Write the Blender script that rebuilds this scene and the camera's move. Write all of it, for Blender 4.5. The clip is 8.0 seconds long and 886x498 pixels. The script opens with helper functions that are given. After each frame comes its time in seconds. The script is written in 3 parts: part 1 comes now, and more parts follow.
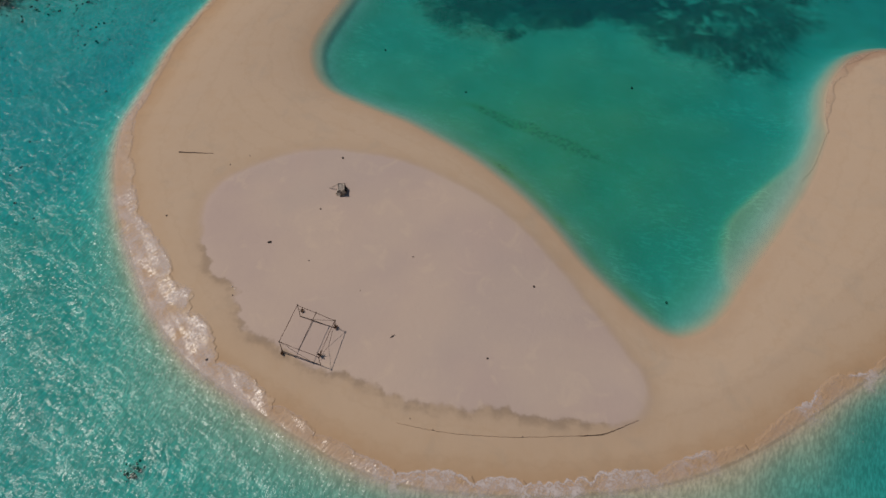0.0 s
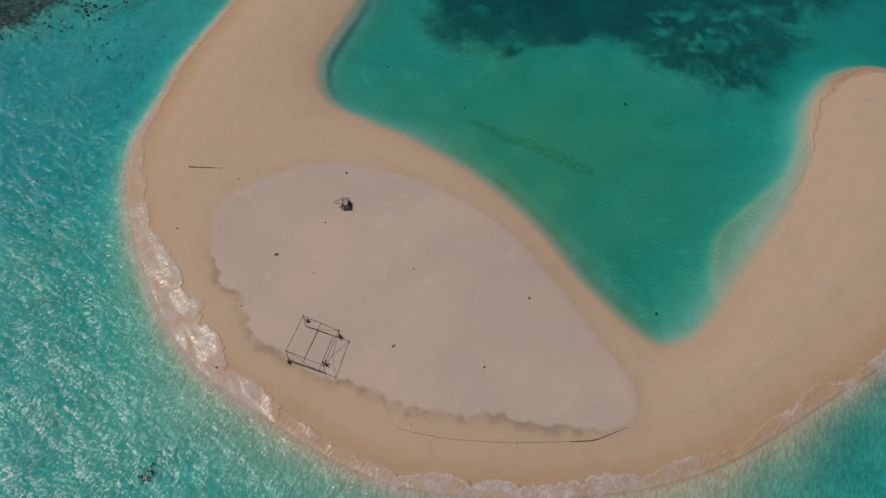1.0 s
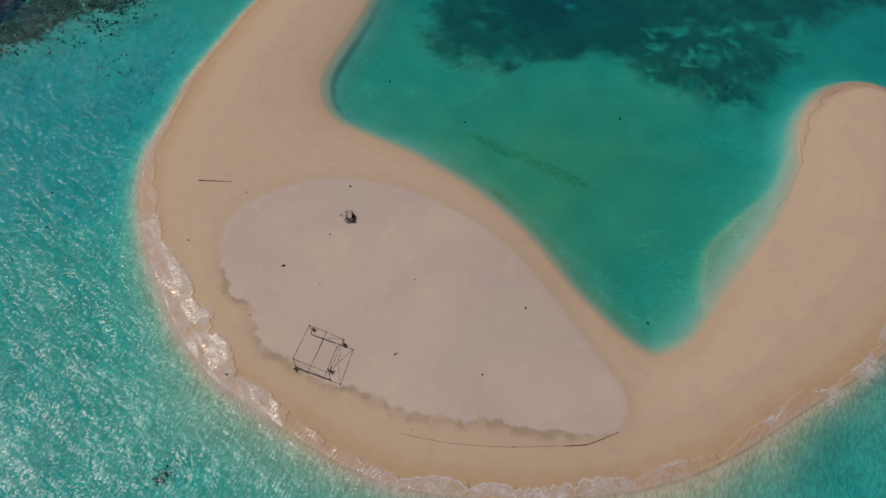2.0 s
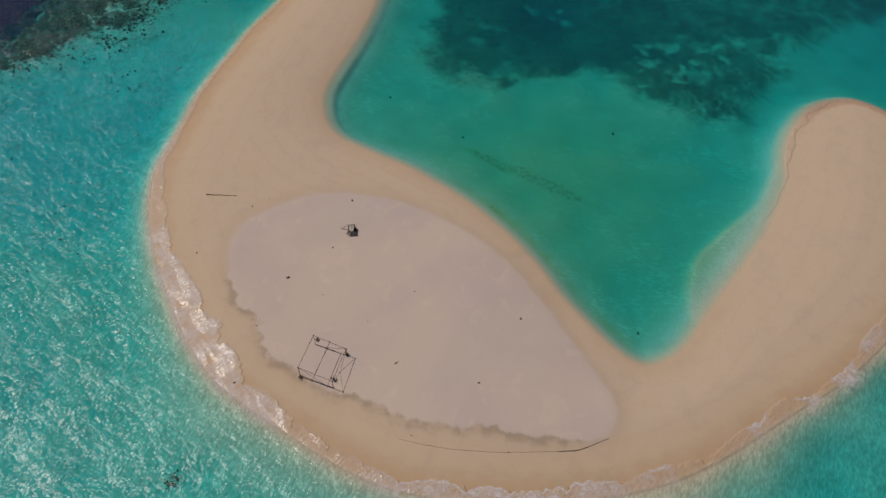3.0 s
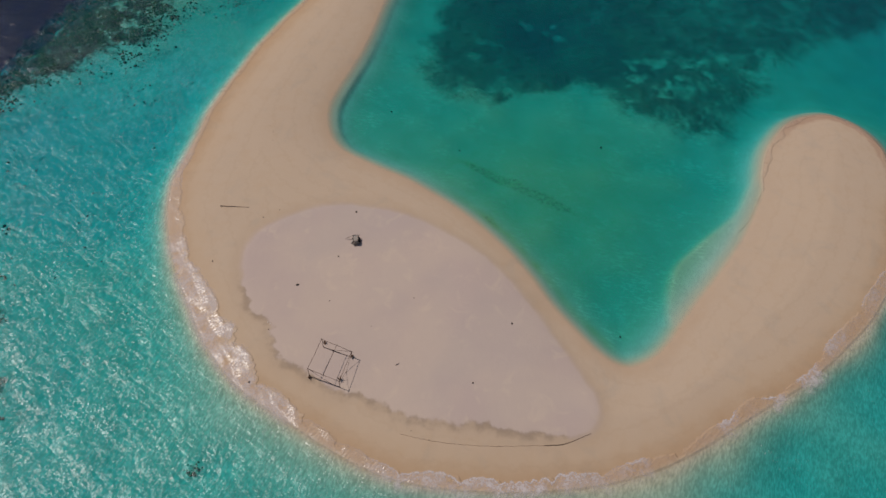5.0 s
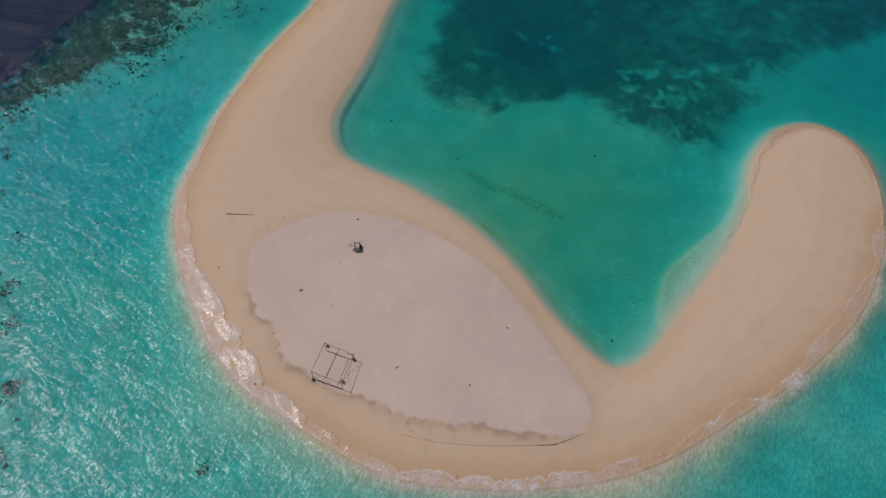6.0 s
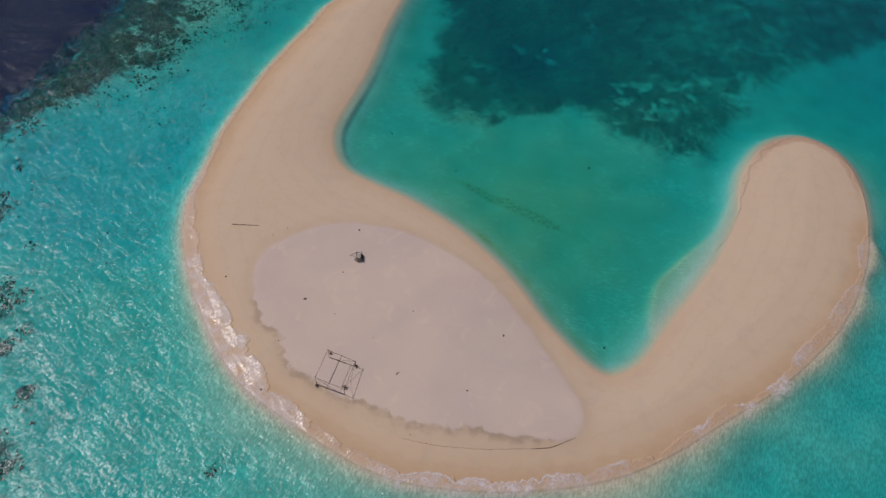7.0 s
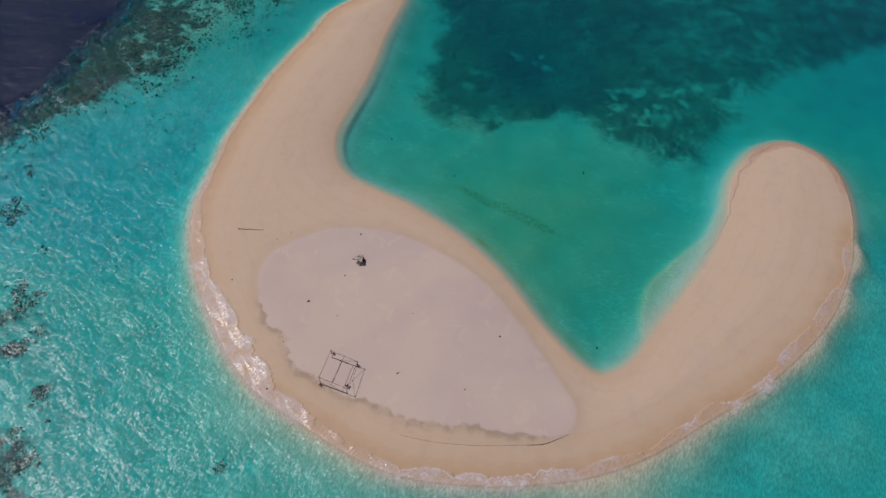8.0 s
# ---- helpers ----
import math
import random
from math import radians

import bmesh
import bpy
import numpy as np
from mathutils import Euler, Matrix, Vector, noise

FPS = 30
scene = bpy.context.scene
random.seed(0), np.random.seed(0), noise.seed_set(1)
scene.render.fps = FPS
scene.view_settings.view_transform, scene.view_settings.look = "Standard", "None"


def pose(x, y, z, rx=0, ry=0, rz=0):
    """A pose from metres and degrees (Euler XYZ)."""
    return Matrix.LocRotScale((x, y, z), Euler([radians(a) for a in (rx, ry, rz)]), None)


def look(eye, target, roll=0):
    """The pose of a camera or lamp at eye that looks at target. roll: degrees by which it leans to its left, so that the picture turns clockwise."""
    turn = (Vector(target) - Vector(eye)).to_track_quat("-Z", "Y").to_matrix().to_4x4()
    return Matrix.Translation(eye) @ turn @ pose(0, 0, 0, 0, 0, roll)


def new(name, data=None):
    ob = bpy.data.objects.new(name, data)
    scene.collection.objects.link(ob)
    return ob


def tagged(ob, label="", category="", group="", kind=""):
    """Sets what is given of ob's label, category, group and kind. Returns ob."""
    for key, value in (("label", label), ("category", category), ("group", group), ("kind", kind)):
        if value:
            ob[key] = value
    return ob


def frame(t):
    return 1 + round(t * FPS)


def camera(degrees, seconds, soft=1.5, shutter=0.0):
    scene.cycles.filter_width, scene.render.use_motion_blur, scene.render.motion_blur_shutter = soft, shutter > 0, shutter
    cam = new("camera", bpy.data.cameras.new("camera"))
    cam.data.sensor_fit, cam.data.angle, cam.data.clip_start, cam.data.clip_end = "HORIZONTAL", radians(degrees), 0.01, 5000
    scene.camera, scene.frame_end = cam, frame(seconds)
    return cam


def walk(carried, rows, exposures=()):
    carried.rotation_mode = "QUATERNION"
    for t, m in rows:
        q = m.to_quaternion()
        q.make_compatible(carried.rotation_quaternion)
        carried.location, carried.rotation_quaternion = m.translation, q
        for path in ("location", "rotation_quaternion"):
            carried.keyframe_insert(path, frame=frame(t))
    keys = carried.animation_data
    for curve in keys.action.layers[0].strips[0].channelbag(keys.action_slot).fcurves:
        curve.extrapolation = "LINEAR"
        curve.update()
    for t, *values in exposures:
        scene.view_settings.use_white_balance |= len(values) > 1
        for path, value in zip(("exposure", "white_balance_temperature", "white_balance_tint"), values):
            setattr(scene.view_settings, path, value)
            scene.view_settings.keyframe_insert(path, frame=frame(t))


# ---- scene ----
# Sand cay in a turquoise lagoon, seen from a rising drone. Water level is z = 0.
cam = camera(68.0, 8.0, soft=1.5)
walk(cam, [
    (0.0, pose(-1.691, -46.698, 55.301, 36.5467, -2.3558, 4.1741)),
    (0.5, pose(-1.689, -47.157, 56.808, 36.6530, -2.4168, 4.2608)),
    (1.0, pose(-1.687, -47.626, 58.324, 36.7797, -2.4635, 4.3120)),
    (1.5, pose(-1.686, -48.104, 59.848, 36.8298, -2.4463, 4.3883)),
    (3.0, pose(-1.683, -49.596, 64.472, 37.2800, -2.5942, 4.4251)),
    (3.5, pose(-1.683, -50.113, 66.031, 37.3163, -2.6873, 4.4300)),
    (4.0, pose(-1.683, -50.640, 67.599, 37.2025, -2.7317, 4.4194)),
    (4.5, pose(-1.683, -51.176, 69.175, 36.7973, -2.7480, 4.4862)),
    (6.0, pose(-1.685, -52.841, 73.957, 36.5964, -2.9191, 4.4715)),
    (6.5, pose(-1.686, -53.416, 75.568, 36.6993, -2.9466, 4.4957)),
    (7.0, pose(-1.688, -54.000, 77.188, 36.8443, -3.0212, 4.5127)),
    (7.5, pose(-1.690, -54.593, 78.816, 36.9091, -3.0399, 4.5173)),
    (8.0, pose(-1.692, -55.197, 80.453, 36.5799, -3.0539, 4.4233)),
], exposures=[(0.0, -0.32, 6680, 11), (1.5, -0.25, 6630, 11), (3.5, -0.17, 6510, 10), (4.5, -0.18, 6460, 11),
               (6.5, -0.09, 6250, 14), (8.0, -0.03, 6150, 16)])

# ---------------------------------------------------------------- light
SUN_ZENITH, SUN_TO = radians(34), Vector((-0.955, 0.297))
sun_dir = Vector((SUN_TO.x * math.sin(SUN_ZENITH), SUN_TO.y * math.sin(SUN_ZENITH), math.cos(SUN_ZENITH)))
sun_data = bpy.data.lights.new("sun", "SUN")
sun_data.energy, sun_data.angle, sun_data.color = 3.45, radians(0.6), (1.0, 0.95, 0.88)
sun = new("sun", sun_data)
sun.matrix_world = look(sun_dir * 300, (0, 0, 0))

world = bpy.data.worlds.new("sky")
scene.world = world
world.use_nodes = True
wn = world.node_tree
wn.nodes.clear()
sky = wn.nodes.new("ShaderNodeTexSky")
sky.sky_type, sky.sun_disc = "NISHITA", False
sky.sun_elevation, sky.sun_rotation = math.pi / 2 - SUN_ZENITH, math.atan2(SUN_TO.x, SUN_TO.y)
sky.dust_density, sky.ozone_density = 0.4, 1.0
wbg, wout = wn.nodes.new("ShaderNodeBackground"), wn.nodes.new("ShaderNodeOutputWorld")
wbg.inputs["Strength"].default_value = 0.06
wn.links.new(sky.outputs[0], wbg.inputs["Color"])
wn.links.new(wbg.outputs[0], wout.inputs["Surface"])


# ---------------------------------------------------------------- node helpers
class Nodes:
    """Short-hand for building one material."""

    def __init__(self, name):
        self.mat = bpy.data.materials.new(name)
        self.mat.use_nodes = True
        self.tree = self.mat.node_tree
        self.tree.nodes.clear()
        self.out = self.tree.nodes.new("ShaderNodeOutputMaterial")
        self.coord = self.tree.nodes.new("ShaderNodeNewGeometry").outputs["Position"]

    def put(self, socket, value):
        if isinstance(value, bpy.types.NodeSocket):
            self.tree.links.new(value, socket)
        elif isinstance(value, (tuple, list)) and len(value) == 3 and socket.type == "RGBA":
            socket.default_value = (*value, 1)
        else:
            socket.default_value = value

    def math(self, op, a, b=0.0, clamp=False):
        n = self.tree.nodes.new("ShaderNodeMath")
        n.operation, n.use_clamp = op, clamp
        self.put(n.inputs[0], a)
        self.put(n.inputs[1], b)
        return n.outputs[0]

    def step(self, x, lo, hi):
        n = self.tree.nodes.new("ShaderNodeMapRange")
        n.interpolation_type = "SMOOTHSTEP"
        self.put(n.inputs["Value"], x)
        self.put(n.inputs["From Min"], lo)
        self.put(n.inputs["From Max"], hi)
        return n.outputs["Result"]

    def scale(self, x, lo, hi):
        n = self.tree.nodes.new("ShaderNodeMapRange")
        self.put(n.inputs["Value"], x)
        n.inputs["To Min"].default_value, n.inputs["To Max"].default_value = lo, hi
        return n.outputs["Result"]

    def mix(self, fac, a, b, blend="MIX"):
        n = self.tree.nodes.new("ShaderNodeMix")
        n.data_type, n.blend_type = "RGBA", blend
        self.put(n.inputs["Factor"], fac)
        self.put(n.inputs[6], a)
        self.put(n.inputs[7], b)
        return n.outputs[2]

    def attr(self, name):
        n = self.tree.nodes.new("ShaderNodeAttribute")
        n.attribute_name = name
        return n.outputs["Fac"]

    def stretch(self, sx, sy, turn=0.0):
        """Coordinates in which a pattern is sx long and sy wide, its length turned by some degrees."""
        n = self.tree.nodes.new("ShaderNodeMapping")
        n.vector_type = "TEXTURE"
        self.put(n.inputs["Vector"], self.coord)
        n.inputs["Rotation"].default_value = (0, 0, radians(turn))
        n.inputs["Scale"].default_value = (sx, sy, 1)
        return n.outputs[0]

    def noise(self, scale, detail=4.0, rough=0.55, vector=None, warp=0.0):
        n = self.tree.nodes.new("ShaderNodeTexNoise")
        self.put(n.inputs["Vector"], vector or self.coord)
        n.inputs["Scale"].default_value, n.inputs["Detail"].default_value = scale, detail
        n.inputs["Roughness"].default_value, n.inputs["Distortion"].default_value = rough, warp
        return n.outputs["Fac"]

    def voronoi(self, scale, feature="F1", vector=None):
        n = self.tree.nodes.new("ShaderNodeTexVoronoi")
        n.feature = feature
        self.put(n.inputs["Vector"], vector or self.coord)
        n.inputs["Scale"].default_value = scale
        return n.outputs["Distance"]

    def bump(self, height, strength, distance, normal=None):
        n = self.tree.nodes.new("ShaderNodeBump")
        self.put(n.inputs["Height"], height)
        self.put(n.inputs["Strength"], strength)
        n.inputs["Distance"].default_value = distance
        if normal:
            self.put(n.inputs["Normal"], normal)
        return n.outputs[0]

    def principled(self, color, rough, normal=None, spec=0.5):
        n = self.tree.nodes.new("ShaderNodeBsdfPrincipled")
        self.put(n.inputs["Base Color"], color)
        self.put(n.inputs["Roughness"], rough)
        self.put(n.inputs["Specular IOR Level"], spec)
        if normal:
            self.put(n.inputs["Normal"], normal)
        return n.outputs[0]

    def under_water(self, color):
        """What is left of a colour after the light has gone down and up through the water over it."""
        xyz = self.tree.nodes.new("ShaderNodeSeparateXYZ")
        self.put(xyz.inputs[0], self.coord)
        depth = self.math("MAXIMUM", self.math("MULTIPLY", xyz.outputs[2], -1.0), 0.0)
        left = self.tree.nodes.new("ShaderNodeCombineColor")
        for n, keep in enumerate(WATER_KEEPS):
            self.put(left.inputs[n], self.math("POWER", keep, depth))
        body = self.mix(self.math("SUBTRACT", 1.0, self.math("POWER", 0.7, depth)), (0, 0, 0), WATER_BODY)
        return self.mix(1.0, self.mix(1.0, color, left.outputs[0], "MULTIPLY"), body, "ADD")

    def done(self, shader):
        self.tree.links.new(shader, self.out.inputs["Surface"])
        return self.mat


WATER_KEEPS, WATER_BODY = (0.19, 0.842, 0.928), (0.001, 0.005, 0.022)


# ---------------------------------------------------------------- materials
def ground_material():
    m = Nodes("coral_sand")
    shore, plat, sea = m.attr("shore"), m.attr("plateau"), m.attr("sea")
    reef, weed, runup, stain = m.attr("reef"), m.attr("weed"), m.attr("runup"), m.attr("stain")
    broad, mid, grain = m.noise(0.09, 3), m.noise(0.55, 4), m.noise(28, 3, 0.7)
    # washed sand round the plateau
    damp = m.mix(m.scale(broad, 0.1, 0.9), (0.466, 0.340, 0.235), (0.446, 0.324, 0.231))
    damp = m.mix(m.math("MULTIPLY", m.step(mid, 0.45, 0.75), 0.25), damp, (0.43, 0.29, 0.18))
    silt = m.math("MULTIPLY", m.step(m.noise(0.22, 5, 0.6, warp=0.8), 0.52, 0.72), 0.45)
    damp = m.mix(silt, damp, (0.385, 0.30, 0.225))
    # dry, pinkish sand of the plateau
    dry = m.mix(m.step(broad, 0.35, 0.68), (0.468, 0.354, 0.285), (0.432, 0.324, 0.276))
    dry = m.mix(m.math("MULTIPLY", m.step(m.noise(0.3, 5, 0.6, warp=1.0), 0.54, 0.70), 0.50), dry, (0.52, 0.395, 0.30))
    dry = m.mix(m.math("MULTIPLY", m.step(m.noise(0.055, 3, 0.5, warp=0.6), 0.42, 0.66), 0.35), dry, (0.385, 0.312, 0.275))
    lobes = m.math("SUBTRACT", m.voronoi(0.62, "SMOOTH_F1"), 0.42)
    ragged = m.math("ADD", m.math("MULTIPLY", lobes, 0.7), m.math("MULTIPLY", m.math("SUBTRACT", m.noise(1.5, 4, 0.6), 0.5), 0.9))
    calm_edge = m.math("MULTIPLY", m.math("SUBTRACT", m.noise(0.5, 3), 0.5), 0.7)
    edge = m.math("ADD", plat, m.math("ADD", m.math("MULTIPLY", ragged, stain), calm_edge))
    sand = m.mix(m.step(edge, m.scale(stain, -0.75, -0.22), m.scale(stain, 0.6, 0.22)), damp, dry)
    # brown stain that the highest wash left along the plateau's seaward rim
    rim = m.math("MULTIPLY", m.step(edge, -1.1, -0.05), m.math("SUBTRACT", 1.0, m.step(edge, 0.0, 0.35)))
    blotch = m.math("MULTIPLY", m.math("MULTIPLY", rim, stain), m.scale(m.step(m.noise(0.55, 5, 0.62), 0.40, 0.58), 0.22, 1.0))
    sand = m.mix(m.math("MULTIPLY", blotch, 0.72), sand, (0.245, 0.180, 0.130))
    faint = m.math("MULTIPLY", m.math("MULTIPLY", m.step(edge, -2.4, -0.2), m.step(edge, 0.5, -0.2)), m.scale(m.noise(0.3, 4), 0.10, 0.42))
    sand = m.mix(faint, sand, (0.36, 0.25, 0.165))
    # sand still damp from higher waves along the seaward beach
    moist = m.math("MULTIPLY", m.math("MULTIPLY", m.step(m.math("ADD", shore, m.math("MULTIPLY", m.noise(0.3, 3), 2.0)), 7.5, 1.5), m.step(plat, 0.3, -0.8)), m.scale(sea, 0.0, 0.8))
    sand = m.mix(moist, sand, m.mix(1.0, sand, (0.97, 0.91, 0.82), "MULTIPLY"))
    # thin tide lines
    lines = m.noise(1.0, 2, 0.5, vector=None)
    tide = m.math("SINE", m.math("ADD", m.math("MULTIPLY", shore, 2.3), m.math("MULTIPLY", lines, 5.0)))
    tide = m.math("MULTIPLY", m.step(tide, 0.8, 1.0), m.math("MULTIPLY", m.step(shore, 0.3, 2.0), m.step(plat, 0.0, -2.0)))
    sand = m.mix(m.math("MULTIPLY", tide, 0.09), sand, (0.33, 0.22, 0.13))
    sand = m.mix(1.0, sand, m.mix(m.scale(grain, 0.0, 1.0), (0.93, 0.93, 0.93), (1.06, 1.06, 1.06)), "MULTIPLY")
    # wet by the last wave
    wet = m.math("MULTIPLY", m.step(m.math("ADD", runup, m.math("MULTIPLY", m.math("SUBTRACT", m.noise(1.2, 4, 0.6), 0.5), 0.5)), 0.0, 0.3), m.step(shore, -0.4, -0.05))
    soaked = m.math("MULTIPLY", m.step(runup, 0.0, 0.4), m.step(shore, -0.9, 0.5))
    soak = m.math("ADD", shore, m.math("MULTIPLY", m.math("SUBTRACT", m.noise(0.4, 4, 0.6), 0.5), 2.6))
    soak = m.math("ADD", soak, m.math("MULTIPLY", m.step(shore, 0.4, -1.2), 3.0))
    near = m.math("MULTIPLY", m.step(soak, m.scale(sea, 2.6, 3.4), m.scale(sea, 0.0, 0.4)), m.scale(sea, 0.45, 0.75))
    pale, tip = m.attr("pale"), m.attr("tip")
    near = m.math("MULTIPLY", near, m.scale(pale, 1.0, 0.25))
    brim = m.math("MULTIPLY", tip, m.step(m.math("ADD", shore, m.math("MULTIPLY", m.math("SUBTRACT", m.noise(0.5, 4, 0.6), 0.5), 1.6)), 1.5, 0.9))
    sand = m.mix(m.math("MULTIPLY", brim, 0.55), sand, (0.335, 0.205, 0.140))
    sand = m.mix(m.math("MAXIMUM", m.math("MULTIPLY", soaked, 0.30), near), sand, m.mix(1.0, sand, (0.88, 0.80, 0.71), "MULTIPLY"))
    # sea floor
    floor = m.mix(m.step(m.noise(0.35, 5, 0.6), 0.4, 0.68), (0.445, 0.372, 0.290), (0.385, 0.325, 0.250))
    floor = m.mix(m.math("MULTIPLY", pale, 0.6), floor, (0.50, 0.425, 0.35))
    floor = m.mix(sea, floor, m.mix(1.0, floor, (1.02, 1.01, 1.0), "MULTIPLY"))
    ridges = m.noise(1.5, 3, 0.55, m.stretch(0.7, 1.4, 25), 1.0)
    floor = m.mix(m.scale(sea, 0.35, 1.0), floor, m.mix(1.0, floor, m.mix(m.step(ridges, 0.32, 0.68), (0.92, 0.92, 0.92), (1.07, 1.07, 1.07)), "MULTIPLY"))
    # bright and dim wave facets of the surface, painted into the floor colour
    painted_facets = m.noise(1.0, 3, 0.6, m.stretch(0.62, 0.24, 72))
    floor = m.mix(m.scale(sea, 0.25, 1.0), floor, m.mix(1.0, floor, m.mix(m.step(painted_facets, 0.38, 0.64), (0.84, 0.86, 0.86), (1.28, 1.26, 1.24)), "MULTIPLY"))
    # glints of the lagoon's ripples, painted as lighter specks on its floor
    ripple_glints = m.noise(2.4, 2, 0.5, m.stretch(2.4, 0.8, -8), 0.6)
    ripple_glints = m.math("MULTIPLY", m.step(ripple_glints, 0.48, 0.62), m.math("MULTIPLY", m.step(m.noise(0.25, 3), 0.42, 0.66), m.math("MULTIPLY", m.scale(sea, 1.0, 0.0), m.step(weed, 0.3, 0.6))))
    floor = m.mix(ripple_glints, floor, m.mix(1.0, floor, (1.5, 1.43, 1.36), "MULTIPLY"))
    floor = m.mix(m.math("MULTIPLY", weed, m.scale(m.noise(0.8, 5, 0.65), 0.75, 1.15)), floor, (0.335, 0.272, 0.118))
    tufts = m.math("MULTIPLY", m.step(weed, 0.88, 1.0), m.step(m.noise(1.8, 5, 0.7), 0.42, 0.62))
    floor = m.mix(m.math("MULTIPLY", tufts, 0.6), floor, (0.175, 0.140, 0.075))
    clumps = m.math("ADD", m.math("MULTIPLY", m.noise(0.16, 8, 0.74, warp=0.5), 0.75), m.math("MULTIPLY", m.noise(1.4, 5, 0.7), 0.3))
    heads = m.math("MULTIPLY", m.math("SUBTRACT", m.noise(0.42, 6, 0.7, warp=0.6), 0.5), m.scale(sea, 0.12, 0.9))
    clumps = m.math("ADD", clumps, heads)
    cover = m.step(m.math("ADD", clumps, m.math("MULTIPLY", m.math("SUBTRACT", reef, 0.6), 0.55)), m.scale(sea, 0.34, 0.42), m.scale(sea, 0.74, 0.66))
    corals = m.mix(m.step(m.noise(2.9, 6, 0.8), 0.40, 0.62), (0.072, 0.080, 0.046), (0.170, 0.165, 0.095))
    corals = m.mix(m.math("MULTIPLY", m.step(reef, 0.55, 1.0), m.scale(m.step(m.noise(0.1, 3), 0.35, 0.6), 0.2, 0.7)), corals, (0.056, 0.070, 0.050))
    outer = m.mix(m.step(m.noise(2.2, 6, 0.78), 0.38, 0.64), (0.022, 0.018, 0.014), (0.125, 0.092, 0.062))
    specks = m.math("MULTIPLY", m.step(m.noise(1.6, 4, 0.7), 0.58, 0.72), 0.5)
    corals = m.mix(specks, corals, (0.24, 0.235, 0.16))
    corals = m.mix(sea, corals, outer)
    floor = m.mix(m.math("MULTIPLY", cover, m.step(reef, 0.0, 0.35)), floor, corals)
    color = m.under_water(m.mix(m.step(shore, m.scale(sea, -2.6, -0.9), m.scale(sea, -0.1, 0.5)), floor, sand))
    film = m.math("MULTIPLY", wet, m.scale(m.step(m.noise(1.0, 3, 0.5, m.stretch(3.2, 1.3, -48), 0.5), 0.44, 0.60), 0.45, 1.0))
    rough = m.math("SUBTRACT", 0.92, m.math("MULTIPLY", film, 0.68))
    relief = m.math("ADD", m.math("MULTIPLY", grain, 0.02), m.math("MULTIPLY", m.noise(2.2, 4), 0.12))
    ripple = m.math("MULTIPLY", m.noise(1.0, 2.5, 0.55, m.stretch(0.75, 0.28, 52), 0.4), m.math("MULTIPLY", wet, 0.40))
    swash = m.math("MULTIPLY", m.noise(1.0, 3, 0.5, m.stretch(2.4, 1.2, -48), 0.5), m.math("MULTIPLY", wet, 0.38))
    normal = m.bump(m.math("ADD", relief, m.math("ADD", ripple, swash)), 0.6, 0.35)
    # the sea floor has no air over it and so no gloss of its own
    return m.done(m.principled(color, rough, normal, m.math("MULTIPLY", m.scale(film, 0.15, 0.43), m.step(shore, -2.0, -0.2))))


def water_material():
    m = Nodes("sea_water")
    sea = m.attr("sea")
    ripple = m.noise(1.0, 3, 0.55, m.stretch(0.95, 0.30, 66), 0.3)
    cross = m.noise(1.0, 3, 0.55, m.stretch(0.60, 0.30, 22), 0.3)
    chop = m.noise(1.0, 2.5, 0.5, m.stretch(2.6, 0.9, -34), 0.3)
    lumps = m.noise(1.0, 2.5, 0.5, m.stretch(1.7, 0.8, 74), 0.3)
    # steeper ripples ride in bands on the chop, and in patches under the gusts
    gusts = m.scale(m.step(m.noise(1.0, 4, 0.6, m.stretch(6.5, 3.2, -42), 0.6), 0.38, 0.62), 0.72, 1.28)
    bands = m.scale(m.step(chop, 0.40, 0.64), 0.75, 1.45)
    fine = m.math("ADD", m.math("MULTIPLY", ripple, 0.115), m.math("MULTIPLY", cross, 0.080))
    fine = m.math("MULTIPLY", m.math("SUBTRACT", fine, 0.0975), m.math("MULTIPLY", gusts, bands))
    broad = m.math("ADD", m.math("MULTIPLY", chop, 0.125), m.math("MULTIPLY", lumps, 0.19))
    height = m.math("MULTIPLY", m.math("ADD", fine, broad), m.math("ADD", 0.2, m.math("MULTIPLY", sea, 0.8)))
    normal = m.bump(height, 1.0, 1.0)
    fres = m.tree.nodes.new("ShaderNodeFresnel")
    fres.inputs["IOR"].default_value = 1.33
    m.put(fres.inputs["Normal"], normal)
    clear = m.tree.nodes.new("ShaderNodeBsdfTransparent")
    m.put(clear.inputs["Color"], (0.99, 1.0, 1.0))
    gloss = m.tree.nodes.new("ShaderNodeBsdfGlossy")
    gloss.distribution = "BECKMANN"
    gloss.inputs["Roughness"].default_value = 0.26
    m.put(gloss.inputs["Normal"], normal)
    both = m.tree.nodes.new("ShaderNodeMixShader")
    m.put(both.inputs[0], m.math("MINIMUM", fres.outputs[0], 0.10))
    m.tree.links.new(clear.outputs[0], both.inputs[1])
    m.tree.links.new(gloss.outputs[0], both.inputs[2])
    return m.done(both.outputs[0])


